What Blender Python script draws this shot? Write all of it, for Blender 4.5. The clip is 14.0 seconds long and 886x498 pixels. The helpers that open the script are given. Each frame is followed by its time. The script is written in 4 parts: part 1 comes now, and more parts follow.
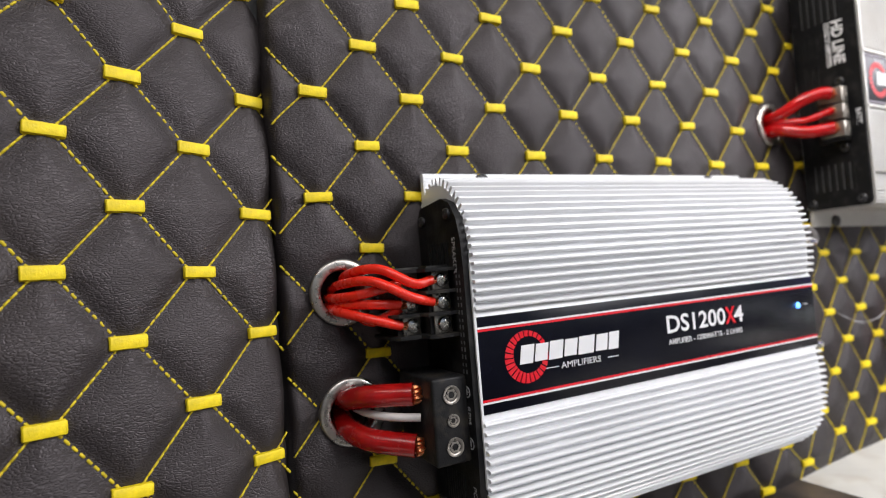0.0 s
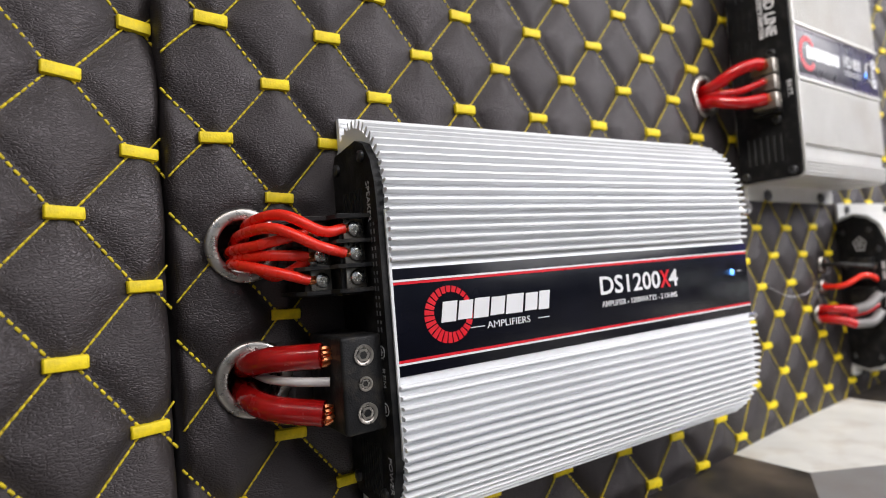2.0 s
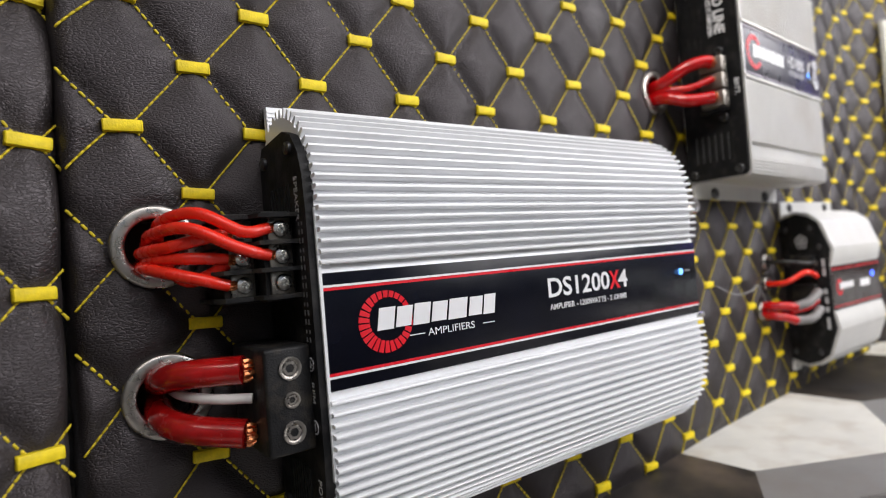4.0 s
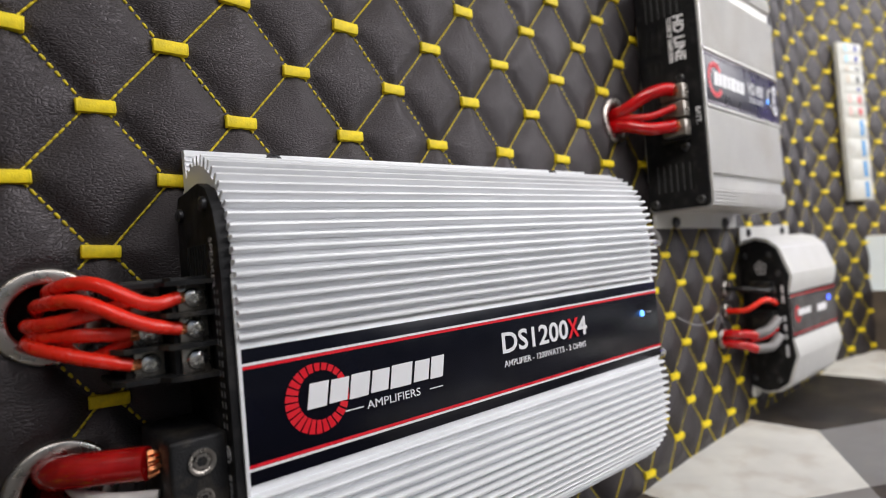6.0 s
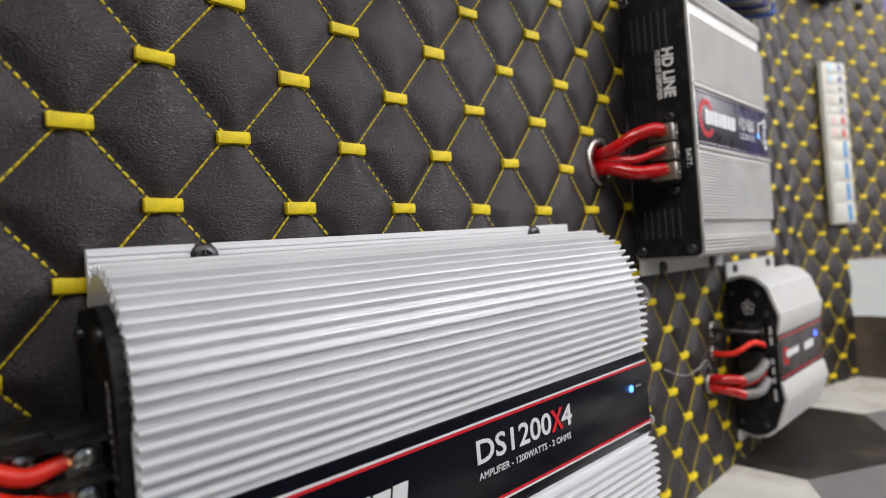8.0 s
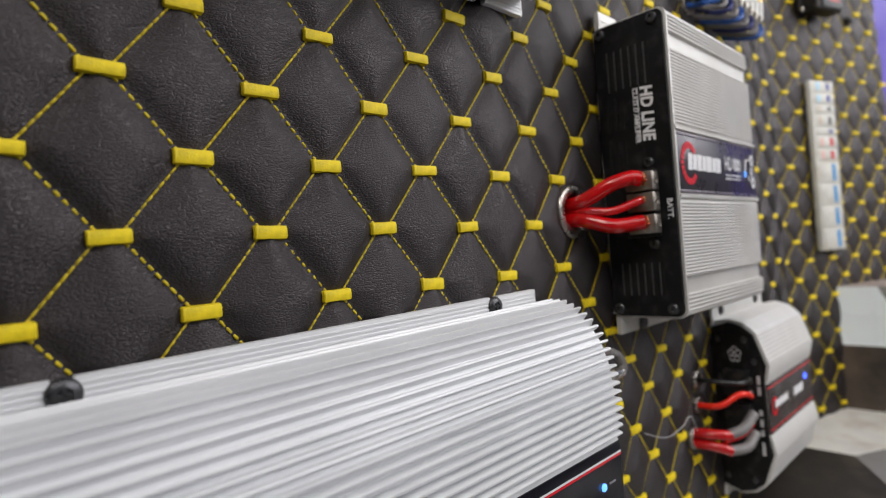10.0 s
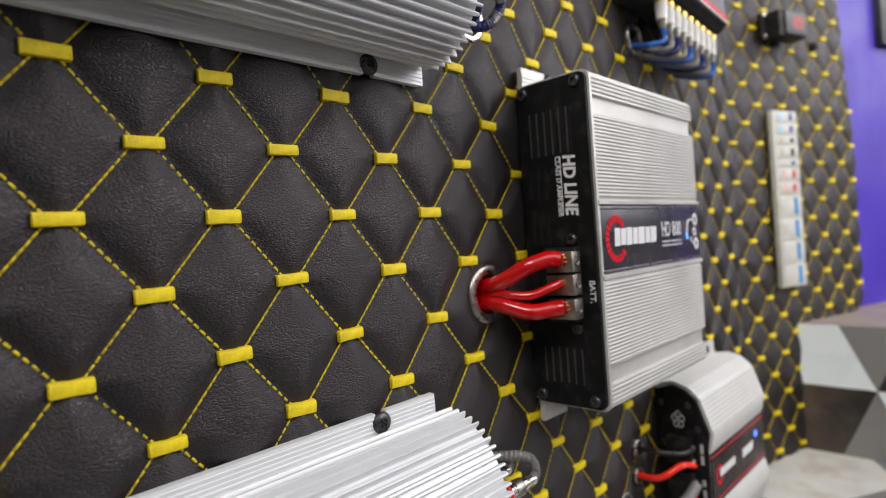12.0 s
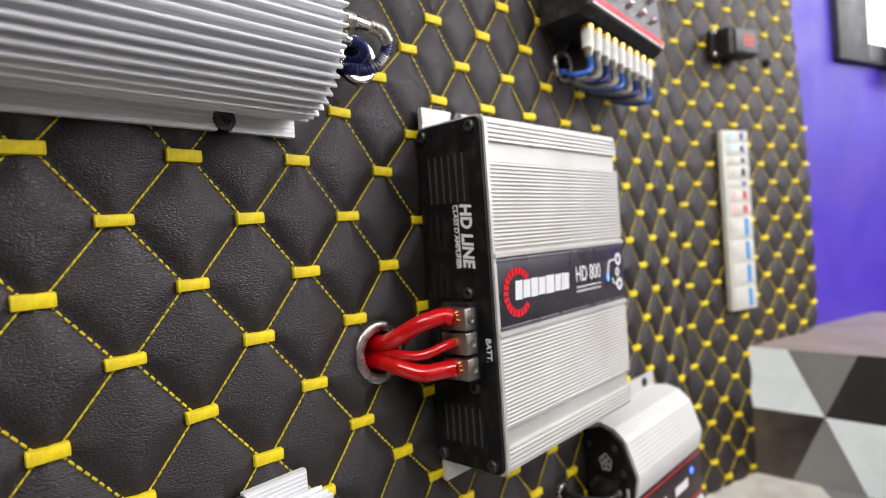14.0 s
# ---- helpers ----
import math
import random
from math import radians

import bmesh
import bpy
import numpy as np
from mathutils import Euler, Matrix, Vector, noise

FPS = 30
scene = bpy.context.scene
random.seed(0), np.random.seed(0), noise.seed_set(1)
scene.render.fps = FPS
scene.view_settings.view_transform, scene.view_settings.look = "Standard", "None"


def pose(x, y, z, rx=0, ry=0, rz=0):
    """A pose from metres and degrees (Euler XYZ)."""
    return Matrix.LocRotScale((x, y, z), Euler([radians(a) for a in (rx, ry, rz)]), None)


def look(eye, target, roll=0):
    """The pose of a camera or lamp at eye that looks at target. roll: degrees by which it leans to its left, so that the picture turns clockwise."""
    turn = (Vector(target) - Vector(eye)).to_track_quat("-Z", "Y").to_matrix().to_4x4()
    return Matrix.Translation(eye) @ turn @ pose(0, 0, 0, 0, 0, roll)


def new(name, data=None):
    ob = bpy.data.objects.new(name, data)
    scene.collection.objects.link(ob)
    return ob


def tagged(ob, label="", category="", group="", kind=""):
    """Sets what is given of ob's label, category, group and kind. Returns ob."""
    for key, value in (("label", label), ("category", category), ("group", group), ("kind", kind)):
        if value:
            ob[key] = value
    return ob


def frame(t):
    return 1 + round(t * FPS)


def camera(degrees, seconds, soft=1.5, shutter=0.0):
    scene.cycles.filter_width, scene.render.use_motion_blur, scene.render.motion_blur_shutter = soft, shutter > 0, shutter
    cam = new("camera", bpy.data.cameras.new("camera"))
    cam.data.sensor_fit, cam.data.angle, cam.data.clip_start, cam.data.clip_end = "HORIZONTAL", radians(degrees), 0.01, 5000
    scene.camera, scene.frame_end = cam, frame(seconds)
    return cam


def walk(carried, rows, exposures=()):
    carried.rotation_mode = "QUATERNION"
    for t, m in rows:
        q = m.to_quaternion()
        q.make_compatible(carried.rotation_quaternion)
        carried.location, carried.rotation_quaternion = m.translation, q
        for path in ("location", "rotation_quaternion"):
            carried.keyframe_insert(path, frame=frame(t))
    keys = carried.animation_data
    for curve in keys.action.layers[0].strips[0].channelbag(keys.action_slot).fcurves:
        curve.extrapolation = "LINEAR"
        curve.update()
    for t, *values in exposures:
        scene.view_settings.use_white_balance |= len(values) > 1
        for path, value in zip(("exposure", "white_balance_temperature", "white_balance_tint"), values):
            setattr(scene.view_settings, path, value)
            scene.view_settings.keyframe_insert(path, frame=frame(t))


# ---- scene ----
cam = camera(76.0, 14.0, 1.0)
cam.data.dof.use_dof, cam.data.dof.focus_distance, cam.data.dof.aperture_fstop = True, 0.24, 7.5
PATH = [
    (0, (-0.309, -0.277, 0.169), (0.582, 1.511, 0.269), -3.4),
    (0.5, (-0.303, -0.272, 0.16), (0.621, 1.5, 0.26), -3.4),
    (1, (-0.297, -0.268, 0.152), (0.663, 1.484, 0.25), -3.3),
    (1.5, (-0.291, -0.264, 0.146), (0.71, 1.465, 0.252), -3.5),
    (2, (-0.285, -0.26, 0.145), (0.761, 1.442, 0.247), -3.5),
    (2.5, (-0.28, -0.256, 0.145), (0.806, 1.421, 0.244), -3.6),
    (3, (-0.276, -0.253, 0.145), (0.842, 1.402, 0.237), -3.7),
    (5.5, (-0.254, -0.241, 0.164), (0.994, 1.32, 0.229), -3.7),
    (6, (-0.247, -0.237, 0.172), (1.023, 1.306, 0.24), -3.8),
    (6.5, (-0.241, -0.233, 0.182), (1.048, 1.296, 0.237), -3.8),
    (7, (-0.233, -0.228, 0.192), (1.074, 1.285, 0.245), -3.8),
    (7.5, (-0.226, -0.221, 0.203), (1.095, 1.28, 0.247), -3.8),
    (10, (-0.177, -0.201, 0.252), (1.184, 1.264, 0.274), -4.2),
    (10.5, (-0.162, -0.202, 0.263), (1.208, 1.255, 0.278), -4.1),
    (11, (-0.149, -0.204, 0.275), (1.226, 1.248, 0.276), -4.1),
    (11.5, (-0.135, -0.208, 0.288), (1.248, 1.237, 0.283), -4.1),
    (12, (-0.117, -0.213, 0.302), (1.272, 1.226, 0.287), -4.1),
    (12.5, (-0.101, -0.218, 0.313), (1.292, 1.216, 0.286), -4.1),
    (13, (-0.086, -0.224, 0.321), (1.313, 1.204, 0.288), -4.0),
    (13.5, (-0.074, -0.23, 0.327), (1.332, 1.192, 0.291), -4.2),
    (14, (-0.064, -0.238, 0.33), (1.349, 1.177, 0.293), -4.1),
]
EXPOSURES = [(0, 0.28), (1.5, 0.27), (3, 0.18), (5.5, -0.02), (6.5, -0.15), (7.5, -0.25), (10, -0.56), (11, -0.56), (12, -0.42), (13, -0.20), (14, -0.10)]
walk(cam, [(t, look(eye, target, roll)) for t, eye, target, roll in PATH], EXPOSURES)

# ---- world and light ----
world = bpy.data.worlds.new("world")
scene.world = world
world.use_nodes = True
wn = world.node_tree
sky = wn.nodes.new("ShaderNodeTexSky")
sky.sky_type, sky.sun_disc = "NISHITA", False
sky.sun_elevation, sky.sun_rotation = radians(38), radians(242)
sky.dust_density = 4.0
wn.links.new(sky.outputs[0], wn.nodes["Background"].inputs[0])
wn.nodes["Background"].inputs[1].default_value = 0.05

sun = new("sun", bpy.data.lights.new("sun", "SUN"))
sun.data.energy, sun.data.angle, sun.data.color = 2.1, radians(26), (1.0, 0.96, 0.92)
sun.matrix_world = look((-1.6, -0.85, 1.4), (0, 0, 0))


def area_lamp(name, eye, target, w, h, watts, color):
    lamp = new(name, bpy.data.lights.new(name, "AREA"))
    lamp.data.shape, lamp.data.size, lamp.data.size_y = "RECTANGLE", w, h
    lamp.data.energy, lamp.data.color = watts, color
    lamp.matrix_world = look(eye, target)
    return lamp


# added fill from an unseen lamp, above and in front of the wall
area_lamp("front_fill_lamp", (0.10, -1.0, 1.30), (0.0, -0.1, 0.25), 2.0, 0.8, 12.5, (1.0, 0.965, 0.95))
# unseen lamp, away from the window, added to put sheen on the leather
area_lamp("leather_sheen_lamp", (1.20, -1.25, 1.0), (0.1, 0.0, 0.37), 1.7, 0.8, 26.0, (0.985, 0.965, 0.98))


# ---- materials ----
def material(name, color, rough=0.5, metal=0.0, vary=0.15, scale=60.0, bump=0.0, bump_scale=400.0, coat=0.0,
             fine=0.0, fine_scale=900.0, rough_vary=0.1, stain=None, stain_scale=9.0, stain_amount=0.3, island=0.0):
    """A principled surface with colour variation at two scales, stains, uneven gloss and fine relief."""
    m = bpy.data.materials.new(name)
    m.use_nodes = True
    n, l = m.node_tree.nodes, m.node_tree.links
    b = n["Principled BSDF"]
    co = n.new("ShaderNodeTexCoord")

    def noisy(s, detail=4.0):
        t = n.new("ShaderNodeTexNoise")
        t.inputs["Scale"].default_value, t.inputs["Detail"].default_value = s, detail
        l.new(co.outputs["Object"], t.inputs["Vector"])
        return t.outputs["Fac"]

    def mapped(src, a, c, lo=0.3, hi=0.7):
        r = n.new("ShaderNodeMapRange")
        r.inputs[1].default_value, r.inputs[2].default_value = lo, hi
        r.inputs[3].default_value, r.inputs[4].default_value = a, c
        l.new(src, r.inputs[0])
        return r.outputs[0]

    def mix(fac, a, c, kind="MIX"):
        x = n.new("ShaderNodeMix")
        x.data_type, x.blend_type = "RGBA", kind
        for sock, v in ((x.inputs[0], fac), (x.inputs[6], a), (x.inputs[7], c)):
            if isinstance(v, (int, float)):
                sock.default_value = v
            elif isinstance(v, tuple):
                sock.default_value = (*v, 1)
            else:
                l.new(v, sock)
        return x.outputs[2]

    dark = tuple(c * (1 - vary) for c in color)
    light = tuple(min(1, c * (1 + vary)) for c in color)
    col = mix(mapped(noisy(scale), 0, 1), dark, light)
    if stain:
        col = mix(mapped(noisy(stain_scale, 6.0), 0, stain_amount, 0.5, 0.72), col, stain)
    if island:
        info = n.new("ShaderNodeObjectInfo")
        col = mix(mapped(info.outputs["Random"], 0, island, 0, 1), col, tuple(c * 0.6 for c in color))
    l.new(col, b.inputs["Base Color"])
    l.new(mapped(noisy(scale * 1.7), max(0.02, rough - rough_vary), min(1, rough + rough_vary)), b.inputs["Roughness"])
    b.inputs["Metallic"].default_value = metal
    b.inputs["Coat Weight"].default_value = coat
    b.inputs["Coat Roughness"].default_value = 0.08
    last = None
    for amount, s in ((bump, bump_scale), (fine, fine_scale)):
        if amount:
            bp = n.new("ShaderNodeBump")
            bp.inputs["Strength"].default_value, bp.inputs["Distance"].default_value = amount, 0.0006
            l.new(noisy(s, 3.0), bp.inputs["Height"])
            if last:
                l.new(last, bp.inputs["Normal"])
            last = bp.outputs["Normal"]
    if last:
        l.new(last, b.inputs["Normal"])
    return m


def leather_material(name, color, dust, amount):
    """Dark grained vinyl leather with dusty patches; the grain runs a little lengthwise."""
    m = material(name, color, 0.46, vary=0.16, scale=25, rough_vary=0.07, stain=dust, stain_scale=11, stain_amount=amount)
    n, l = m.node_tree.nodes, m.node_tree.links
    b = n["Principled BSDF"]
    b.inputs["Specular IOR Level"].default_value = 0.6
    b.inputs["Specular Tint"].default_value = (1.0, 0.92, 0.955, 1)
    co = n.new("ShaderNodeTexCoord")
    size = n.new("ShaderNodeMapping")
    size.inputs["Scale"].default_value = (0.5, 1.0, 1.2)
    l.new(co.outputs["Object"], size.inputs["Vector"])
    warp = n.new("ShaderNodeTexNoise")
    warp.inputs["Scale"].default_value = 330
    l.new(size.outputs["Vector"], warp.inputs["Vector"])
    add = n.new("ShaderNodeMix")
    add.data_type, add.blend_type = "RGBA", "LINEAR_LIGHT"
    add.inputs[0].default_value = 0.0008
    l.new(size.outputs["Vector"], add.inputs[6])
    l.new(warp.outputs["Color"], add.inputs[7])
    cell = n.new("ShaderNodeTexVoronoi")
    cell.feature, cell.inputs["Scale"].default_value = "DISTANCE_TO_EDGE", 930
    l.new(add.outputs[2], cell.inputs["Vector"])
    ridge = n.new("ShaderNodeMapRange")
    ridge.interpolation_type = "SMOOTHSTEP"
    ridge.inputs[1].default_value, ridge.inputs[2].default_value = 0.0, 0.22
    l.new(cell.outputs["Distance"], ridge.inputs[0])
    two = n.new("ShaderNodeBump")
    two.inputs["Strength"].default_value, two.inputs["Distance"].default_value = 0.34, 0.0006
    l.new(ridge.outputs[0], two.inputs["Height"])
    l.new(two.outputs["Normal"], b.inputs["Normal"])
    return m


def glow_material(name, color, strength):
    m = bpy.data.materials.new(name)
    m.use_nodes = True
    b = m.node_tree.nodes["Principled BSDF"]
    b.inputs["Base Color"].default_value = (*color, 1)
    b.inputs["Emission Color"].default_value = (*color, 1)
    b.inputs["Emission Strength"].default_value = strength
    return m


LEATHER = leather_material("leather", (0.0150, 0.0122, 0.0124), (0.026, 0.0212, 0.0202), 0.35)
DUSTYLEATHER = leather_material("dusty_leather", (0.0190, 0.0156, 0.0154), (0.040, 0.0325, 0.0295), 0.5)
THREAD = material("yellow_thread", (0.86, 0.65, 0.006), 0.6, vary=0.18, scale=260, fine=0.25, fine_scale=1300)
SILVER = material("white_anodised_aluminium", (0.84, 0.848, 0.865), 0.40, 0.15, vary=0.03, scale=30, rough_vary=0.04)
GREYALU = material("grey_anodised_aluminium", (0.64, 0.63, 0.605), 0.42, 0.35, vary=0.05, scale=30, fine=0.1, fine_scale=1800,
                   stain=(0.50, 0.45, 0.38), stain_scale=22, stain_amount=0.35)
WHITECASE = material("white_painted_metal", (0.68, 0.675, 0.66), 0.4, 0.1, vary=0.03, scale=40, fine=0.15, stain=(0.6, 0.56, 0.5), stain_scale=18, stain_amount=0.2)
BLACKMETAL = material("black_painted_steel", (0.006, 0.006, 0.007), 0.5, vary=0.3, scale=90, fine=0.25, fine_scale=1400,
                      stain=(0.09, 0.085, 0.08), stain_scale=120, stain_amount=0.25)
BLACKPLASTIC = material("black_plastic", (0.014, 0.014, 0.015), 0.45, vary=0.3, scale=120, fine=0.4, fine_scale=1300,
                        stain=(0.12, 0.10, 0.075), stain_scale=150, stain_amount=0.35)
for dark in (BLACKMETAL, BLACKPLASTIC):
    dark.node_tree.nodes["Principled BSDF"].inputs["Specular IOR Level"].default_value = 0.25
# near-black that stands in for the shade inside the vent slots
VENTSHADE = material("painted_vent_shade", (0.0025, 0.0025, 0.0025), 0.9, vary=0.2)
# lighter grey than the end plate, so the ribs stand out
VENTRIM = material("grey_vent_edge", (0.06, 0.06, 0.062), 0.4, vary=0.2, scale=200)
GLOSSBLACK = material("glossy_black_label", (0.0035, 0.004, 0.009), 0.22, vary=0.2, scale=50, rough_vary=0.05)
GLOSSBLACK.node_tree.nodes["Principled BSDF"].inputs["Specular IOR Level"].default_value = 0.22
LABELEDGE = material("violet_grey_label_edge", (0.16, 0.14, 0.17), 0.3, 0.4, vary=0.1, scale=40)
DARKLABEL = material("dark_violet_grey_label", (0.045, 0.04, 0.052), 0.3, 0.3, vary=0.15, scale=40, rough_vary=0.08)
BROWNLABEL = material("dark_brown_label", (0.03, 0.018, 0.018), 0.2, vary=0.2, scale=40)
RED = material("red_print", (0.72, 0.006, 0.02), 0.35, vary=0.06)
WHITE = material("white_print", (0.82, 0.82, 0.84), 0.4, vary=0.03)
GREYPRINT = material("grey_print", (0.5, 0.5, 0.52), 0.5, vary=0.05)
DIMPRINT = material("dim_grey_print", (0.16, 0.16, 0.17), 0.5, vary=0.2)
REDCABLE = material("red_cable_jacket", (0.56, 0.004, 0.006), 0.14, vary=0.14, scale=110, bump=0.15, bump_scale=90, coat=0.5, rough_vary=0.08)
REDWIRE = material("red_wire_insulation", (0.90, 0.028, 0.012), 0.28, vary=0.08, scale=90, rough_vary=0.1, coat=0.2)
DARKCABLE = material("deep_red_cable_jacket", (0.36, 0.006, 0.006), 0.2, vary=0.3, scale=130, coat=0.5, rough_vary=0.1, bump=0.2, bump_scale=120)
WHITEWIRE = material("white_wire_insulation", (0.78, 0.74, 0.72), 0.35, vary=0.05)
GREYWIRE = material("grey_heat_shrink", (0.20, 0.19, 0.19), 0.4, vary=0.15, scale=150)
BLACKWIRE = material("black_wire_insulation", (0.015, 0.015, 0.015), 0.35, vary=0.2)
COPPER = material("copper_strands", (0.75, 0.28, 0.12), 0.32, 1.0, vary=0.25, scale=700)
CHROME = material("nickel_plated_metal", (0.74, 0.72, 0.68), 0.2, 1.0, vary=0.08, scale=80, fine=0.1, rough_vary=0.1)
NICKEL = material("dull_nickel", (0.50, 0.47, 0.43), 0.3, 1.0, vary=0.1, scale=120, rough_vary=0.1, fine=0.1, stain=(0.34, 0.24, 0.19), stain_scale=70, stain_amount=0.4)
DULLSTEEL = material("dull_plated_steel", (0.33, 0.30, 0.27), 0.42, 1.0, vary=0.15, scale=200, stain=(0.2, 0.15, 0.11), stain_scale=120, stain_amount=0.3)
STEEL = material("zinc_plated_steel", (0.55, 0.52, 0.47), 0.34, 1.0, vary=0.2, scale=160, rough_vary=0.12, stain=(0.30, 0.2, 0.14), stain_scale=100, stain_amount=0.4)
BLACKSCREW = material("black_oxide_screw", (0.08, 0.08, 0.085), 0.34, 0.7, vary=0.2, scale=200)
BLUECABLE = material("blue_cable_jacket", (0.012, 0.022, 0.14), 0.32, vary=0.25, scale=400)
CLEARBLUE = material("bright_blue_cable", (0.03, 0.11, 0.42), 0.25, vary=0.2, scale=300)
GOLD = material("gold_plated_contact", (0.83, 0.56, 0.16), 0.25, 1.0, vary=0.1)
WHITEPLASTIC = material("white_plastic", (0.80, 0.80, 0.78), 0.35, vary=0.04, stain=(0.6, 0.55, 0.45), stain_scale=40, stain_amount=0.2)
WORNLABEL = material("worn_white_label", (0.60, 0.60, 0.56), 0.45, vary=0.1, scale=60, stain=(0.42, 0.37, 0.29), stain_scale=55, stain_amount=0.5)
PURPLE = material("purple_paint", (0.064, 0.030, 0.43), 0.52, vary=0.1, scale=12, rough_vary=0.1, bump=0.3, bump_scale=35, stain=(0.12, 0.065, 0.42), stain_scale=7, stain_amount=0.5)
DARKTRIM = material("dark_grey_trim", (0.05, 0.052, 0.058), 0.45, vary=0.15, scale=40)
VINYLWHITE = material("white_vinyl", (0.72, 0.71, 0.67), 0.5, vary=0.08, scale=30, stain=(0.40, 0.31, 0.23), stain_scale=28, stain_amount=0.5, bump=0.2, bump_scale=260)
VINYLBLACK = material("black_vinyl", (0.024, 0.020, 0.018), 0.5, vary=0.2, scale=14, stain=(0.13, 0.098, 0.072), stain_scale=13, stain_amount=0.8, bump=0.3, bump_scale=260, fine=0.3)
VINYLGREY = material("grey_vinyl", (0.23, 0.225, 0.225), 0.5, vary=0.08, scale=14, stain=(0.20, 0.16, 0.13), stain_scale=12, stain_amount=0.5, bump=0.1, bump_scale=300)
GLOSSWHITE = material("clean_white_vinyl", (0.85, 0.925, 0.97), 0.3, vary=0.03, scale=10)
# the bars' yellow, darkened for the shade down in the seams
SHADEDTHREAD = material("shaded_stitch_thread", (0.66, 0.51, 0.012), 0.6, vary=0.22, scale=300)
DUSTTOP = material("dusty_brown_vinyl", (0.30, 0.25, 0.23), 0.6, vary=0.12, scale=20, stain=(0.2, 0.15, 0.12), stain_scale=10, stain_amount=0.5)
PAINTWALL = material("pale_grey_paint", (0.5, 0.5, 0.49), 0.7, vary=0.06, scale=6)
BLUELED = glow_material("blue_led", (0.12, 0.36, 1.0), 2.6)
DEEPBLUELED = glow_material("deep_blue_led", (0.05, 0.12, 1.0), 5.0)
REDLED = glow_material("red_digits", (0.8, 0.06, 0.05), 0.45)
BRIGHTSKY = glow_material("bright_outdoors", (0.9, 0.97, 1.0), 1.6)
CYANINK = material("cyan_print", (0.30, 0.62, 0.85), 0.45, vary=0.06)
BLUEINK = material("blue_print", (0.03, 0.27, 0.62), 0.45, vary=0.06)
NAVYINK = material("navy_print", (0.015, 0.03, 0.28), 0.45, vary=0.06)
TANINK = material("tan_print", (0.55, 0.45, 0.34), 0.5, vary=0.1)
PINKINK = material("pink_print", (0.75, 0.42, 0.38), 0.5, vary=0.1)
REDINK = material("crimson_print", (0.62, 0.02, 0.04), 0.45, vary=0.06)
SILVERFACE = material("brushed_grey_panel", (0.15, 0.145, 0.15), 0.4, 0.5, vary=0.08, scale=60)


# ---- building helpers ----
def mesh_of(bm, mat, smooth=None):
    bmesh.ops.recalc_face_normals(bm, faces=bm.faces)
    me = bpy.data.meshes.new("mesh")
    bm.to_mesh(me)
    bm.free()
    for mm in (mat if isinstance(mat, (list, tuple)) else [mat]):
        me.materials.append(mm)
    if smooth is not None:
        me.shade_smooth()
        me.set_sharp_from_angle(angle=radians(smooth))
    return me


def part(name, bm, mat, parent=None, label="", at=None, smooth=35):
    ob = new(name, mesh_of(bm, mat, smooth) if isinstance(bm, bmesh.types.BMesh) else bm)
    if parent:
        ob.parent = parent
    if at is not None:
        ob.matrix_local = at
    return tagged(ob, label)


def thing(name, at, label, category, group="", kind=""):
    e = new(name)
    e.empty_display_size = 0.01
    e.matrix_world = at
    return tagged(e, label, category, group, kind)


def box(x0, x1, y0, y1, z0, z1, bevel=0.0, seg=2):
    bm = bmesh.new()
    bmesh.ops.create_cube(bm, size=1, matrix=Matrix.LocRotScale(((x0 + x1) / 2, (y0 + y1) / 2, (z0 + z1) / 2), None, (abs(x1 - x0), abs(y1 - y0), abs(z1 - z0))))
    if bevel:
        bmesh.ops.bevel(bm, geom=bm.edges[:], offset=bevel, segments=seg, affect="EDGES", profile=0.5)
    return bm


def join(*bms):
    out = bmesh.new()
    for b in bms:
        me = bpy.data.meshes.new("tmp")
        b.to_mesh(me)
        b.free()
        out.from_mesh(me)
        bpy.data.meshes.remove(me)
    return out


def moved(bm, m):
    bm.transform(m)
    return bm


def extrude(poly, x0, x1):
    """The (y, z) polygon drawn out along x."""
    bm = bmesh.new()
    a = [bm.verts.new((x0, y, z)) for y, z in poly]
    b = [bm.verts.new((x1, y, z)) for y, z in poly]
    k = len(poly)
    for i in range(k):
        bm.faces.new((a[i], a[(i + 1) % k], b[(i + 1) % k], b[i]))
    bm.faces.new(a[::-1])
    bm.faces.new(b)
    return bm


def lathe(profile, seg=28, axis="z"):
    """A turned body from (radius, height) pairs."""
    bm = bmesh.new()
    rings = []
    for r, z in profile:
        if r < 1e-7:
            rings.append([bm.verts.new((0, 0, z))])
        else:
            rings.append([bm.verts.new((r * math.cos(2 * math.pi * i / seg), r * math.sin(2 * math.pi * i / seg), z)) for i in range(seg)])
    for p, q in zip(rings, rings[1:]):
        for i in range(seg):
            j = (i + 1) % seg
            vs = [p[i % len(p)], p[j % len(p)], q[j % len(q)], q[i % len(q)]]
            vs = list(dict.fromkeys(vs))
            if len(vs) > 2:
                bm.faces.new(vs)
    if axis == "-y":
        bm.transform(pose(0, 0, 0, 90, 0, 0))
    if axis == "x":
        bm.transform(pose(0, 0, 0, 0, 90, 0))
    if axis == "-x":
        bm.transform(pose(0, 0, 0, 0, -90, 0))
    return bm


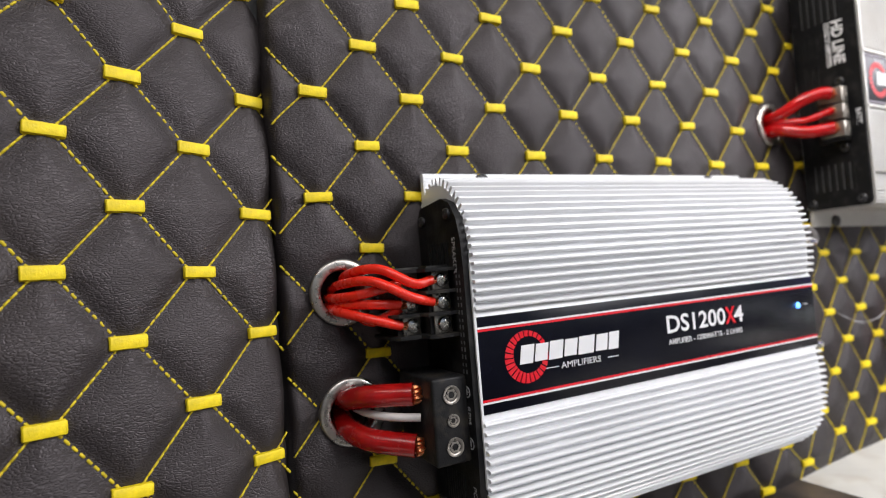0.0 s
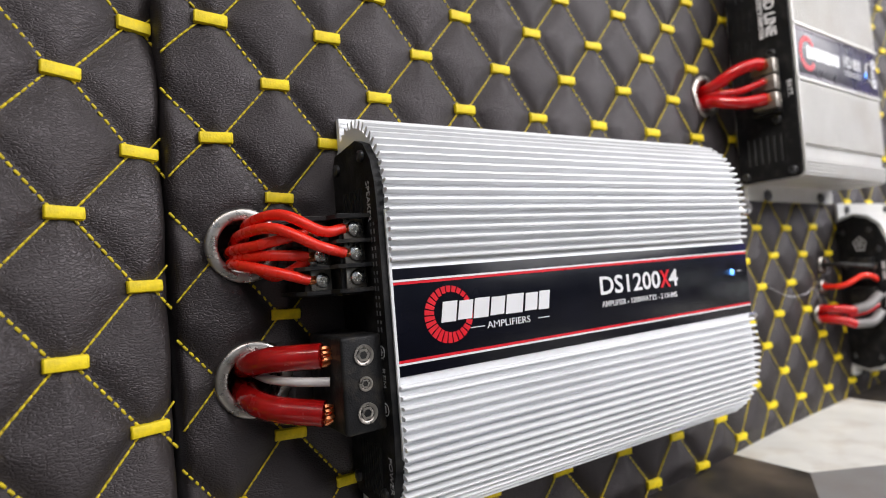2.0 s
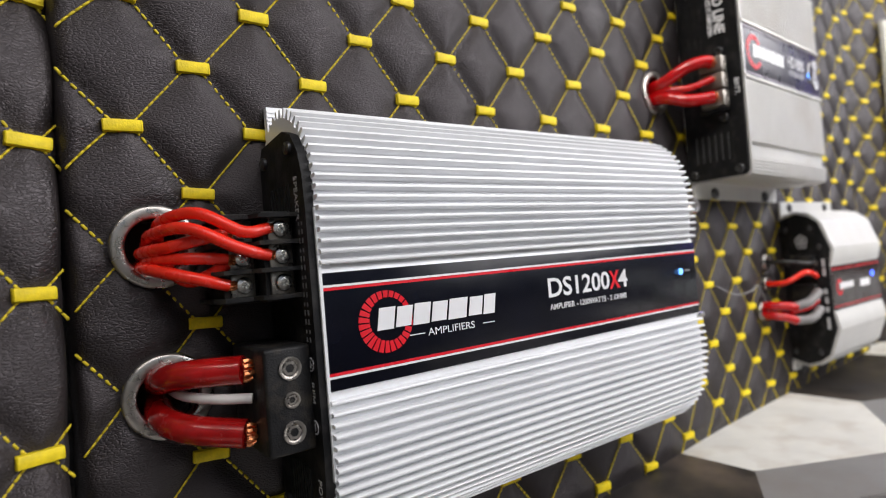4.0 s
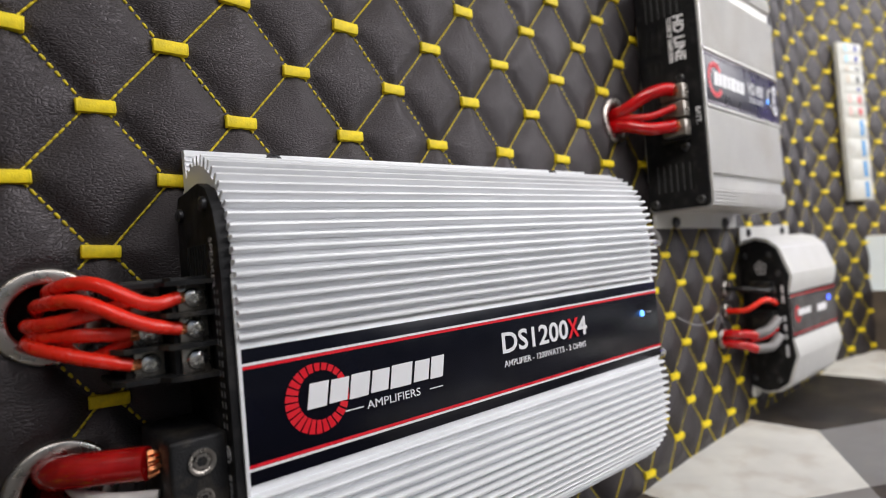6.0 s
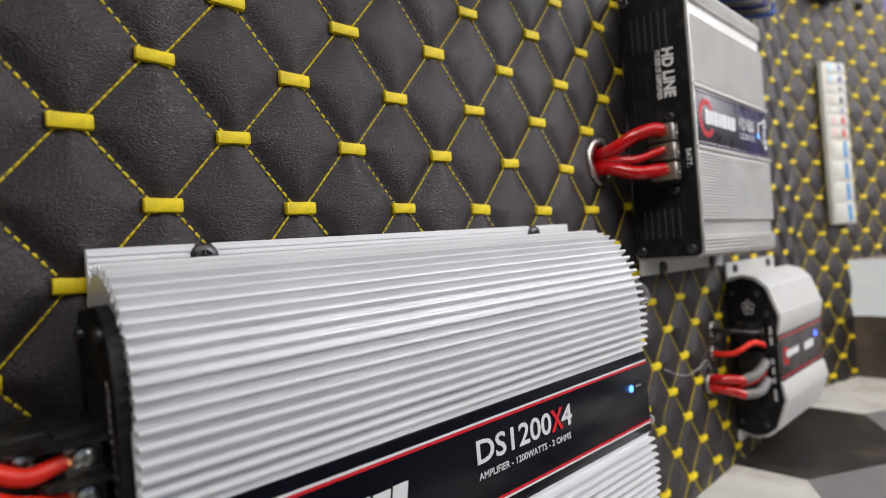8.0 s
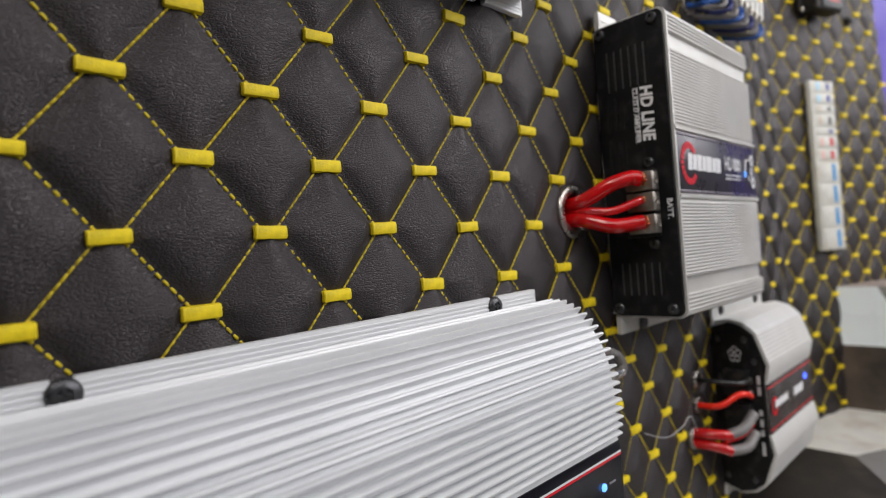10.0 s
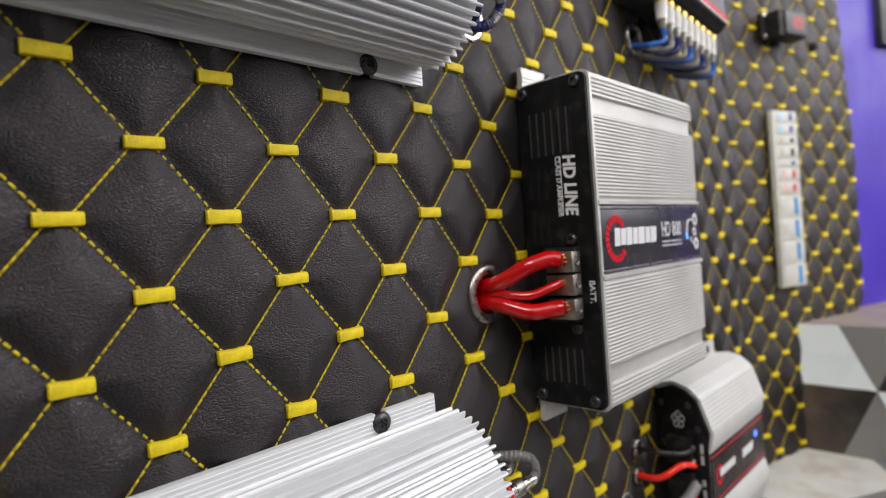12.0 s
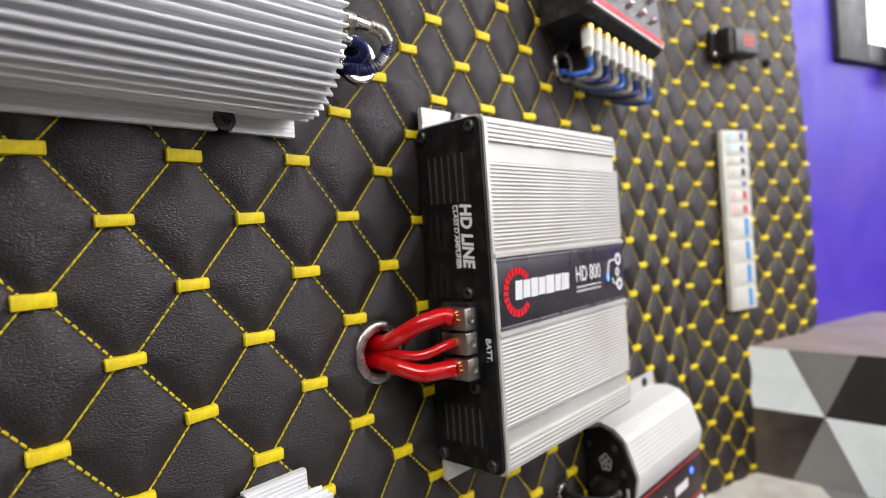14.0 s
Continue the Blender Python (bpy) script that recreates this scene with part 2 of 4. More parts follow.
def spline(points, n=10):
    ps = [Vector(p) for p in points]
    ps = [ps[0] * 2 - ps[1]] + ps + [ps[-1] * 2 - ps[-2]]
    out = []
    for i in range(1, len(ps) - 2):
        a, b, c, d = ps[i - 1:i + 3]
        for k in range(n):
            t = k / n
            out.append(0.5 * ((2 * b) + (c - a) * t + (2 * a - 5 * b + 4 * c - d) * t * t + (3 * b - a - 3 * c + d) * t ** 3))
    out.append(ps[-2])
    return out


def tube(points, r, seg=12, n=10, ridges=0.0, straight=False):
    """A round cable along a smooth line; ridges: the depth of rings along it."""
    line = [Vector(p) for p in points] if straight else spline(points, n)
    bm = bmesh.new()
    rings, side = [], None
    for i, p in enumerate(line):
        d = (line[min(i + 1, len(line) - 1)] - line[max(i - 1, 0)]).normalized()
        if side is None:
            side = d.orthogonal().normalized()
        side = (side - d * side.dot(d)).normalized()
        up = d.cross(side)
        rr = r - (ridges if i % 2 else 0.0)
        rings.append([bm.verts.new(p + (side * math.cos(2 * math.pi * k / seg) + up * math.sin(2 * math.pi * k / seg)) * rr) for k in range(seg)])
    for p, q in zip(rings, rings[1:]):
        for k in range(seg):
            bm.faces.new((p[k], p[(k + 1) % seg], q[(k + 1) % seg], q[k]))
    bm.faces.new(rings[0][::-1])
    bm.faces.new(rings[-1])
    return bm


def plate(poly, y0, y1):
    """An (x, z) polygon with thickness from y0 to y1."""
    bm = bmesh.new()
    a = [bm.verts.new((x, y0, z)) for x, z in poly]
    b = [bm.verts.new((x, y1, z)) for x, z in poly]
    k = len(poly)
    for i in range(k):
        bm.faces.new((a[i], a[(i + 1) % k], b[(i + 1) % k], b[i]))
    bm.faces.new(a[::-1])
    bm.faces.new(b)
    return bm


def rounded_rect(x0, x1, z0, z1, r, n=4):
    out = []
    for cx, cz, a0 in ((x1 - r, z1 - r, 0), (x0 + r, z1 - r, 90), (x0 + r, z0 + r, 180), (x1 - r, z0 + r, 270)):
        for k in range(n + 1):
            a = radians(a0 + 90 * k / n)
            out.append((cx + r * math.cos(a), cz + r * math.sin(a)))
    return out


def lettering(name, text, size, mat, parent, at, wide=1.0, shear=0.0, thick=0.0, align="LEFT", label="", bold=0.0, width=0.0):
    """Flat letters in the built-in font; local x runs along the line, y up."""
    cu = bpy.data.curves.new("letters", "FONT")
    cu.body, cu.size, cu.shear, cu.extrude, cu.align_x, cu.align_y = text, size, shear, max(thick, 0.00005), align, "CENTER"
    cu.offset = bold
    cu.resolution_u = 3
    tmp = bpy.data.objects.new("tmp", cu)
    scene.collection.objects.link(tmp)
    bpy.context.view_layer.update()
    me = bpy.data.meshes.new_from_object(tmp.evaluated_get(bpy.context.evaluated_depsgraph_get()))
    bpy.data.objects.remove(tmp)
    bpy.data.curves.remove(cu)
    me.materials.clear()
    me.materials.append(mat)
    if width:
        xs = [v.co.x for v in me.vertices]
        me.transform(Matrix.Translation((-min(xs), 0, 0)))
        wide = width / (max(xs) - min(xs))
    me.transform(Matrix.Diagonal((wide, 1, 1, 1)))
    ob = new(name, me)
    ob.parent = parent
    ob.matrix_local = at
    return tagged(ob, label)


FRONT = pose(0, 0, 0, 90, 0, 0)


def front_at(x, y, z):
    """Letters on a face that looks along -y."""
    return pose(x, y, z, 90, 0, 0)


def end_at(x, y, z):
    """Letters on a face that looks along -x, reading downwards."""
    return Matrix.Translation((x, y, z)) @ Matrix(((0, 0, -1, 0), (0, -1, 0, 0), (-1, 0, 0, 0), (0, 0, 0, 1)))


# ---- the large structure ----
HALF = 0.0265            # half the quilting pitch on the main wall
SLOPE = 0.055            # the floor climbs gently along x


def floor_z(x):
    return SLOPE * (x - 0.14)


def knots_in(x0, x1, z0, z1, h, ox, oz, gap=0.004):
    """The crossings of the quilting inside a panel."""
    out = []
    for i in range(math.floor((x0 - ox) / h), math.ceil((x1 - ox) / h) + 1):
        for j in range(math.floor((z0 - oz) / h), math.ceil((z1 - oz) / h) + 1):
            x, z = ox + i * h, oz + j * h
            if (i + j) % 2 == 0 and x0 + gap < x < x1 - gap and z0 + gap < z < z1 - gap:
                out.append((x, z))
    return out


def plain(a, b):
    """No stretch: the quilting lies as it was sewn."""
    return a, 0 * a, b


def smooth_step(t):
    t = np.clip(t, 0, 1)
    return t * t * (3 - 2 * t)


def wall_y(x):
    """The main wall falls back a little towards its far end."""
    return 0.006 * smooth_step((x - 0.06) / 0.15)


def pulled(a, b):
    """The main wall's cover is sewn tighter towards its far end."""
    a, b = np.asarray(a, float), np.asarray(b, float)
    x = np.where(a < 6 * HALF, a, 6 * HALF + (a - 6 * HALF) * 0.0232 / HALF)
    x = x - 0.0040 * smooth_step((-0.236 - x) / 0.02) * smooth_step((b - 0.08) / 0.22)
    return x, wall_y(x), 0.292 + (b - 0.292) * (1 - 0.085 * smooth_step((x - 0.09) / 0.10))


def unpulled(x, z):
    a = x if x < 6 * HALF else 6 * HALF + (x - 6 * HALF) * HALF / 0.0232
    return a, 0.292 + (z - 0.292) / float(1 - 0.085 * smooth_step((x - 0.09) / 0.10))


def puffed(X, Z, h, ox, oz, puff):
    """Height of the padding: pillows that fall off to the seams between the bars."""
    gx, gz = (X - ox) / h, (Z - oz) / h
    u, v = np.abs(gx - 2 * np.round(gx / 2)), np.abs(gz - 2 * np.round(gz / 2))
    e, f = 0.0034 / HALF, 0.0012 / HALF
    dx, dz = 1 - 2 * e, 1 - 2 * f
    ln = math.hypot(dx, dz)
    d = np.abs((u - e) * dz - (v - f) * dx) / ln
    t = np.clip(d / 0.70, 0, 1)
    H = puff * (1 - (1 - t) ** 3.0)
    # the pads are drawn in round the tacked bars
    near = np.minimum(np.hypot(np.clip(u * HALF - 0.0066, 0, 1), np.clip(v * HALF - 0.0020, 0, 1)),
                      np.hypot(np.clip((1 - u) * HALF - 0.0066, 0, 1), np.clip((1 - v) * HALF - 0.0020, 0, 1)))
    H = H * (0.6 + 0.4 * np.sin(np.clip(near / 0.0036, 0, 1) * math.pi / 2))
    side = np.where((u - e) * dz - (v - f) * dx > 0, 1.0, 0.0)
    ci = np.where(side > 0, 2 * np.floor((gx + 2) / 2), 2 * np.round(gx / 2))
    cj = np.where(side > 0, 2 * np.round(gz / 2), 2 * np.floor((gz + 2) / 2))
    cell = np.sin(ci * 12.9898 + cj * 78.233 + side * 3.1) * 43758.5453
    return H * (0.84 + 0.3 * (cell - np.floor(cell)))


def quilt(x0, x1, z0, z1, h, ox, oz, puff, holes=(), cut=None, step=12, warp=plain, cover=None, at_floor=False):
    """A padded sheet that faces -y: pillows between the stitch lines, rolled edges, and holes for the grommets."""
    st = h / step
    xs = ox + st * np.arange(math.ceil((x0 - ox) / st), math.floor((x1 - ox) / st) + 1)
    zs = oz + st * np.arange(math.ceil((z0 - oz) / st), math.floor((z1 - oz) / st) + 1)
    nx, nz = len(xs), len(zs)
    X, Z = np.meshgrid(xs, zs)
    H = puffed(X, Z, h, ox, oz, puff)
    H += 0.0003 * np.sin(X * 61 + Z * 23) * np.sin(Z * 47 - X * 31)
    edge = np.minimum(np.minimum(X - xs[0], xs[-1] - X), np.minimum(Z - zs[0], zs[-1] - Z))
    e = np.clip(edge / 0.0046, 0, 1)
    H = H * e - 0.008 * (1 - np.sqrt(np.clip(1 - (1 - e) ** 2, 0, 1)))
    WX, WY, WZ = warp(X, Z)
    if at_floor:
        H = np.where(H > 0, H * np.clip((WZ - floor_z(WX)) / 0.012, 0.1, 1), H)
    for hx, hz, hr in holes:
        d = np.hypot(WX - hx, WZ - hz)
        H = np.where(d < hr, -0.03, np.minimum(H, 0.002 + np.clip(d - hr - 0.004, 0, 1) * 0.6))
    keep = np.ones((nz - 1, nx - 1), bool)
    if cut:
        keep = cut((X[:-1, :-1] + X[1:, 1:]) / 2, (Z[:-1, :-1] + Z[1:, 1:]) / 2)
    verts = np.stack([(WX + 0 * X).ravel(), (WY - H).ravel(), (WZ + 0 * X).ravel()], 1)
    idx = np.arange(nx * nz).reshape(nz, nx)
    q = np.stack([idx[:-1, :-1], idx[:-1, 1:], idx[1:, 1:], idx[1:, :-1]], -1)[keep]
    me = bpy.data.meshes.new("quilt")
    me.from_pydata(verts.tolist(), [], q.reshape(-1, 4).tolist())
    me.materials.append(cover or LEATHER)
    me.shade_smooth()
    return me


def bar_mesh(w, t, d):
    """A satin-stitched bar: thread wound over and over, thick in the middle."""
    bm = bmesh.new()
    turns, cross = 17, 6
    rings = []
    for i in range(turns * 2 + 1):
        x = -w / 2 + w * i / (turns * 2)
        f = 1.0 if i % 2 else 0.96
        if i in (0, turns * 2):
            f = 0.84
        ring = []
        for k in range(cross + 1):
            an = math.pi * k / cross
            ring.append(bm.verts.new((x, -d * f * min(1.0, math.sin(an) * 1.7) + 0.0004, t / 2 * f * math.cos(an))))
        rings.append(ring)
    for p, q in zip(rings, rings[1:]):
        for k in range(cross):
            bm.faces.new((p[k], p[k + 1], q[k + 1], q[k]))
    bm.faces.new(rings[0])
    bm.faces.new(rings[-1][::-1])
    return mesh_of(bm, THREAD, 35)


def stitches(points, h, x0, x1, z0, z1, r=0.00048, free=(), warp=plain, cut=None):
    """All the thread between the bars, dash after dash, as one mesh."""
    verts, faces = [], []
    rnd = random.Random(5)
    k_ = h / HALF

    def dash(p, q, wide=1.0):
        d = (q - p).normalized()
        s = Vector((0, 1, 0)).cross(d).normalized()
        base = len(verts)
        for t, f, lift in ((0, 0.8, 0.0001), (0.2, 1, -0.0005), (0.8, 1, -0.0005), (1, 0.8, 0.0001)):
            c = p.lerp(q, t) + Vector((0, lift, 0))
            for k in range(5):
                a = 2 * math.pi * k / 5
                verts.append(c + s * (r * f * wide * math.cos(a)) + Vector((0, r * f * math.sin(a), 0)))
        for g in range(3):
            for k in range(5):
                o = base + g * 5
                faces.append((o + k, o + (k + 1) % 5, o + 5 + (k + 1) % 5, o + 5 + k))

    for x, z in points:
        for sx in (1, -1):
            a = (x + sx * 0.0034 * k_, z + 0.0012 * k_)
            b = (x + sx * (h - 0.0034 * k_), z + h - 0.0012 * k_)
            n = 10 if sx > 0 else 9
            wob = rnd.uniform(-0.0003, 0.0003)
            for k in range(n):
                ends = []
                for f in (k / n, (k + (1.02 if sx > 0 else 0.87)) / n):
                    ends.append((a[0] + (b[0] - a[0]) * f, a[1] + (b[1] - a[1]) * f))
                mx, mz = (ends[0][0] + ends[1][0]) / 2, (ends[0][1] + ends[1][1]) / 2
                if not (x0 < mx < x1 and z0 < mz < z1) or (cut and not cut(np.array(mx), np.array(mz))):
                    continue
                p, q = [Vector([float(c) for c in warp(u, v)]) + Vector((wob, -0.0002, 0)) for u, v in ends]
                if any(math.hypot(p.x - fx, p.z - fz) < fr for fx, fz, fr in free):
                    continue
                dash(p, q, 0.95 if sx > 0 else 1.2)
    me = bpy.data.meshes.new("stitching")
    me.from_pydata(verts, [], faces)
    me.materials.append(SHADEDTHREAD)
    me.shade_smooth()
    return me


def quilted_panel(name, at, x0, x1, z0, z1, h, ox, oz, label, puff=0.0047, holes=(), cut=None, bar=0.0135, step=12, warp=plain, cover=None):
    ob = new(name, quilt(x0, x1, z0, z1, h, ox, oz, puff, holes, cut=cut, step=step, warp=warp, cover=cover, at_floor=warp is pulled))
    ob.matrix_world = at
    tagged(ob, label, "wall", kind="structure")
    ks = knots_in(x0, x1, z0, z1, h, ox, oz)
    free = [(a, b, r + 0.004) for a, b, r in holes]
    if cut:
        ks = [k for k in ks if cut(np.array(k[0]), np.array(k[1]))]
    me = bar_mesh(bar, 0.0054 * bar / 0.0135, 0.0024)
    rnd = random.Random(len(ks))
    grid = knots_in(x0 - 2 * h, x1 + 2 * h, z0 - 2 * h, z1 + 2 * h, h, ox, oz)
    st = part("stitching", stitches(grid, h, x0 + 0.0032, x1 - 0.0034, z0 + 0.004, z1 - 0.004, free=free, warp=warp, cut=cut, r=0.00050 * h / HALF), None, ob, "yellow dashed stitching thread")
    tagged(st, kind="stuff")
    for a, b in ks:
        x, y, z = [float(c) for c in warp(a, b)]
        if any(math.hypot(x - c, z - d) < r for c, d, r in free):
            continue
        o = new("bar", me)
        o.parent = ob
        o.matrix_local = pose(x + rnd.uniform(-0.0005, 0.0005), y - 0.0012, z + rnd.uniform(-0.0005, 0.0005), 0, rnd.uniform(-3, 3), 0) @ Matrix.Diagonal((rnd.uniform(0.93, 1.06), 1, rnd.uniform(0.9, 1.1), 1))
    return ob


GROMMETS = [(-0.2292, 0.1645), (-0.227, 0.106), (0.1205, 0.2725), (0.119, 0.426), (0.323, 0.457), (0.283, 0.136), (0.281, 0.116), (0.270, 0.092)]
RADII = [0.0165, 0.0168, 0.0165, 0.0128, 0.013, 0.0075, 0.0068, 0.0085]
HOLES = [(x, z, r * 0.72) for (x, z), r in zip(GROMMETS, RADII)]

wall_main = quilted_panel("wall_north", pose(0, 0, 0), -0.2592, unpulled(0.532, 0)[0], -0.045, 0.84, HALF, 0.0, 0.292,
                          "black leatherette wall quilted in diamonds with yellow stitching", holes=HOLES, warp=pulled)
SIDE = pose(-0.2953, -0.0262, -0.0056, -5.3, 0, 0) @ pose(0, 0, 0, 0, 0, 18.2) @ Matrix.Diagonal((1.045, 1, 1.045, 1))
wall_side = quilted_panel("wall_west", SIDE, -0.52, 0.0392, -0.06, 0.62, HALF, 0.0, 0.1757,
                          "dusty black leatherette wall panel quilted in diamonds with yellow stitching", cover=DUSTYLEATHER)
# added board, so that no light comes through the panel gaps
backing = part("wall_backing", box(-0.262, 0.56, 0.040, 0.06, -0.06, 1.25), BLACKPLASTIC, None, "dark board behind the quilted panels")
tagged(backing, category="wall", kind="structure")
# added black filler: makes the dark of the crease between the panels
seam = part("seam_strip", join(box(-0.2690, -0.2520, 0.010, 0.015, -0.06, 0.84)), BLACKPLASTIC, None, "added black filler that keeps the seam between two quilted panels dark")
tagged(seam, category="trim", kind="structure")
PANEL = pose(0.6274, -0.005, 0, 0, 0, -17.5)


def panel_cut(u, z):
    low = 0.178
    inside = (u < 0.035) | (z > low)
    right = 0.1675 - 0.075 * np.clip(z - 0.36, 0, 1)
    r = 0.03
    ok = inside & (u < right)
    corner = (u > right - r) & (z < low + r) & (np.hypot(u - (right - r), z - (low + r)) > r)
    return ok & ~corner


wall_angled = quilted_panel("wall_northeast", PANEL @ Matrix.Diagonal((1.02, 1, 0.993, 1)), -0.097, 0.185, 0.015, 0.82, 0.0225, 0.0021, 0.4629,
                            "black leatherette angled wall panel quilted with yellow stitching", puff=0.0032, cut=panel_cut, bar=0.0116, step=9)


def sheet(name, faces, mats, label, at=None, kind="structure", thick=0.02):
    """Painted vinyl: polygons of several colours in one sheet with a thickness."""
    bm = bmesh.new()
    for poly, mi in faces:
        f = bm.faces.new([bm.verts.new(v) for v in poly])
        f.material_index = mi
    bmesh.ops.remove_doubles(bm, verts=bm.verts, dist=0.0004)
    me = bpy.data.meshes.new(name)
    bm.to_mesh(me)
    bm.free()
    for m in mats:
        me.materials.append(m)
    ob = new(name, me)
    mod = ob.modifiers.new("thickness", "SOLIDIFY")
    mod.thickness, mod.offset = thick, -1
    if at is not None:
        ob.matrix_world = at
    return tagged(ob, label, "floor", kind=kind)


def floor_faces():
    """Rows of white and black five-sided fields along the wall with grey diamonds between them."""
    out = []
    p, x0, mid, tip = 0.192, 0.122, -0.052, -0.112

    def v(x, y):
        return (x, y, floor_z(x))
    for k in range(-6, 4):
        a, b = x0 + p * k, x0 + p * (k + 1)
        c = 0 if k % 2 == 0 else 1
        out.append(([v(a, 0.10), v(a, mid), v((a + b) / 2, tip), v(b, mid), v(b, 0.10)], c))
        out.append(([v(b, mid), v((a + b) / 2, tip), v(b, tip - 0.06), v((a + b) / 2 + p, tip)], 2))
        out.append(([v((a + b) / 2, tip), v(b, tip - 0.06), v(b, -0.30), v(a, -0.30), v(a, tip - 0.06)], 1 - c))
        # out of view, kept black so that less light bounces up the wall
        out.append(([v(a, -0.30), v(b, -0.30), v(b, -1.7), v(a, -1.7)], 1))
    out.append(([v(x0 - 6 * p, mid), v(x0 - 6 * p, tip - 0.06), v(x0 - 5.5 * p, tip)], 2))
    return out


sheet("floor", floor_faces(), [VINYLWHITE, VINYLBLACK, VINYLGREY], "dirty vinyl floor in white, black and grey fields")


def wheel_box():
    """The boxed-in wheel arch with a harlequin front."""
    x, top, bot, m = 0.657, 0.175, 0.015, 0.106
    y0 = 0.02

    def f(y, z):
        return (x, y, z)
    X1, X2 = -0.088, -0.252
    faces = [
        ([f(y0, top), f(-0.055, top), f(X1, m), f(y0, m)], 0),
        ([f(-0.055, top), f(-0.121, top), f(X1, m)], 2),
        ([f(-0.121, top), f(-0.219, top), f(X2, m), f(X1, m)], 1),
        ([f(-0.219, top), f(-0.285, top), f(X2, m)], 2),
        ([f(-0.285, top), f(-0.6, top), f(-0.6, m), f(X2, m)], 0),
        ([f(y0, m), f(X1, m), f(-0.047, bot), f(y0, bot)], 1),
        ([f(X1, m), f(-0.128, bot), f(-0.047, bot)], 2),
        ([f(X1, m), f(X2, m), f(-0.212, bot), f(-0.128, bot)], 0),
        ([f(X2, m), f(-0.292, bot), f(-0.212, bot)], 2),
        ([f(X2, m), f(-0.6, m), f(-0.6, bot), f(-0.292, bot)], 1),
        ([f(y0, top), (x + 0.30, y0, top), (x + 0.30, -0.6, top), f(-0.6, top), f(-0.285, top), f(-0.219, top), f(-0.121, top), f(-0.055, top)], 3),
        ([f(-0.6, top), (x + 0.30, -0.6, top), (x + 0.30, -0.6, bot), f(-0.6, bot), f(-0.6, m)], 1),
    ]
    ob = sheet("wheel_arch_box", faces, [GLOSSWHITE, VINYLBLACK, VINYLGREY, DUSTTOP], "boxed wheel arch covered in white, black and grey vinyl", kind="structure", thick=0.004)
    tagged(ob, category="wheel arch")
    bev = ob.modifiers.new("edge", "BEVEL")
    bev.width, bev.segments, bev.limit_method, bev.angle_limit = 0.006, 3, "ANGLE", radians(50)
    return ob


wheel_box()


# ---- closing walls, purple body side and its window ----
def purple_side():
    """The painted body side behind the angled panel, with an opening for the window."""
    pieces = []
    u0, u1, z0, z1 = 0.12, 0.85, 0.10, 0.82
    wu0, wu1, wz0, wz1 = 0.283, 0.62, 0.549, 0.74
    for a, b, c, d in ((u0, wu0, z0, z1), (wu1, u1, z0, z1), (wu0, wu1, z0, wz0), (wu0, wu1, wz1, z1)):
        pieces.append(box(a, b, 0.014, 0.034, c, d))
    ob = part("wall_east", join(*pieces), PURPLE)
    ob.matrix_world = PANEL
    tagged(ob, "glossy purple painted body side with a window opening", "wall", kind="structure")
    w = thing("window_1", PANEL, "side window with a dark grey frame and bright daylight", "window", kind="structure")
    part("window_frame", join(box(wu0 - 0.012, wu0 + 0.066, 0.004, 0.036, wz0 - 0.012, wz1, 0.003), box(wu0 - 0.012, wu1, 0.0045, 0.0365, wz0 - 0.012, wz0 + 0.018, 0.003)), DARKTRIM, w, "dark grey window frame")
    part("pane", box(wu0 + 0.066, wu1, 0.028, 0.031, wz0 + 0.018, wz1), BRIGHTSKY, w, "pane white with daylight")
    part("latch", box(0.392, 0.428, -0.012, 0.0035, 0.515, 0.585, 0.004), DARKTRIM, w, "dark latch under the window")
    return ob


purple_side()


def closing(name, b, mat, label):
    ob = part(name, b, mat, None, label, smooth=None)
    return tagged(ob, category=name.split("_")[0], kind="structure")


# never in view: made-up enclosure that bounds the light round the walls
closing("ceiling", box(-1.1, 1.2, -0.25, 0.1, 1.25, 1.29), DARKTRIM, "unseen dark ceiling added to close the place")
closing("wall_far_west", box(-1.12, -1.08, -1.6, 0.1, -0.1, 1.25), DARKTRIM, "unseen dark side wall added to close the place")
closing("wall_far_east", box(1.3, 1.34, -0.9, 0.1, -0.1, 0.3), DARKTRIM, "unseen dark side wall added to close the place")
closing("ground", box(-30, 30, -40, 20, -0.6, -0.55), PAINTWALL, "unseen pale ground added to close the place")


# ---- fittings shared by the things ----
def grommet(x, z, r, label, mat=CHROME, rim=1.0):
    g = thing("cable_grommet", pose(x, float(wall_y(x)), z), label, "grommet", "cable grommets")
    prof = [(r * 0.67, -0.012), (r * 0.67, 0.0034), (r * 0.685, 0.0044), (r * 0.72, 0.0049), (r * 0.93, 0.0046), (r * 0.985, 0.0042), (r, 0.0034), (r * 0.98, 0.0005)]
    part("ring", lathe(prof, 36, "-y"), mat, g, smooth=60)
    return g


def screw_bm(r, h, slot=True):
    """A domed cross-head screw that looks along -y."""
    bm = lathe([(r, 0), (r, h * 0.35), (r * 0.86, h * 0.8), (r * 0.45, h), (r * 0.42, h * 0.45), (0, h * 0.4)], 18, "-y")
    if slot:
        c = join(box(-r * 0.62, r * 0.62, -h * 0.93, -h * 0.5, -r * 0.09, r * 0.09), box(-r * 0.09, r * 0.09, -h * 0.93, -h * 0.5, -r * 0.62, r * 0.62))
        bm = join(bm, c)
    return bm


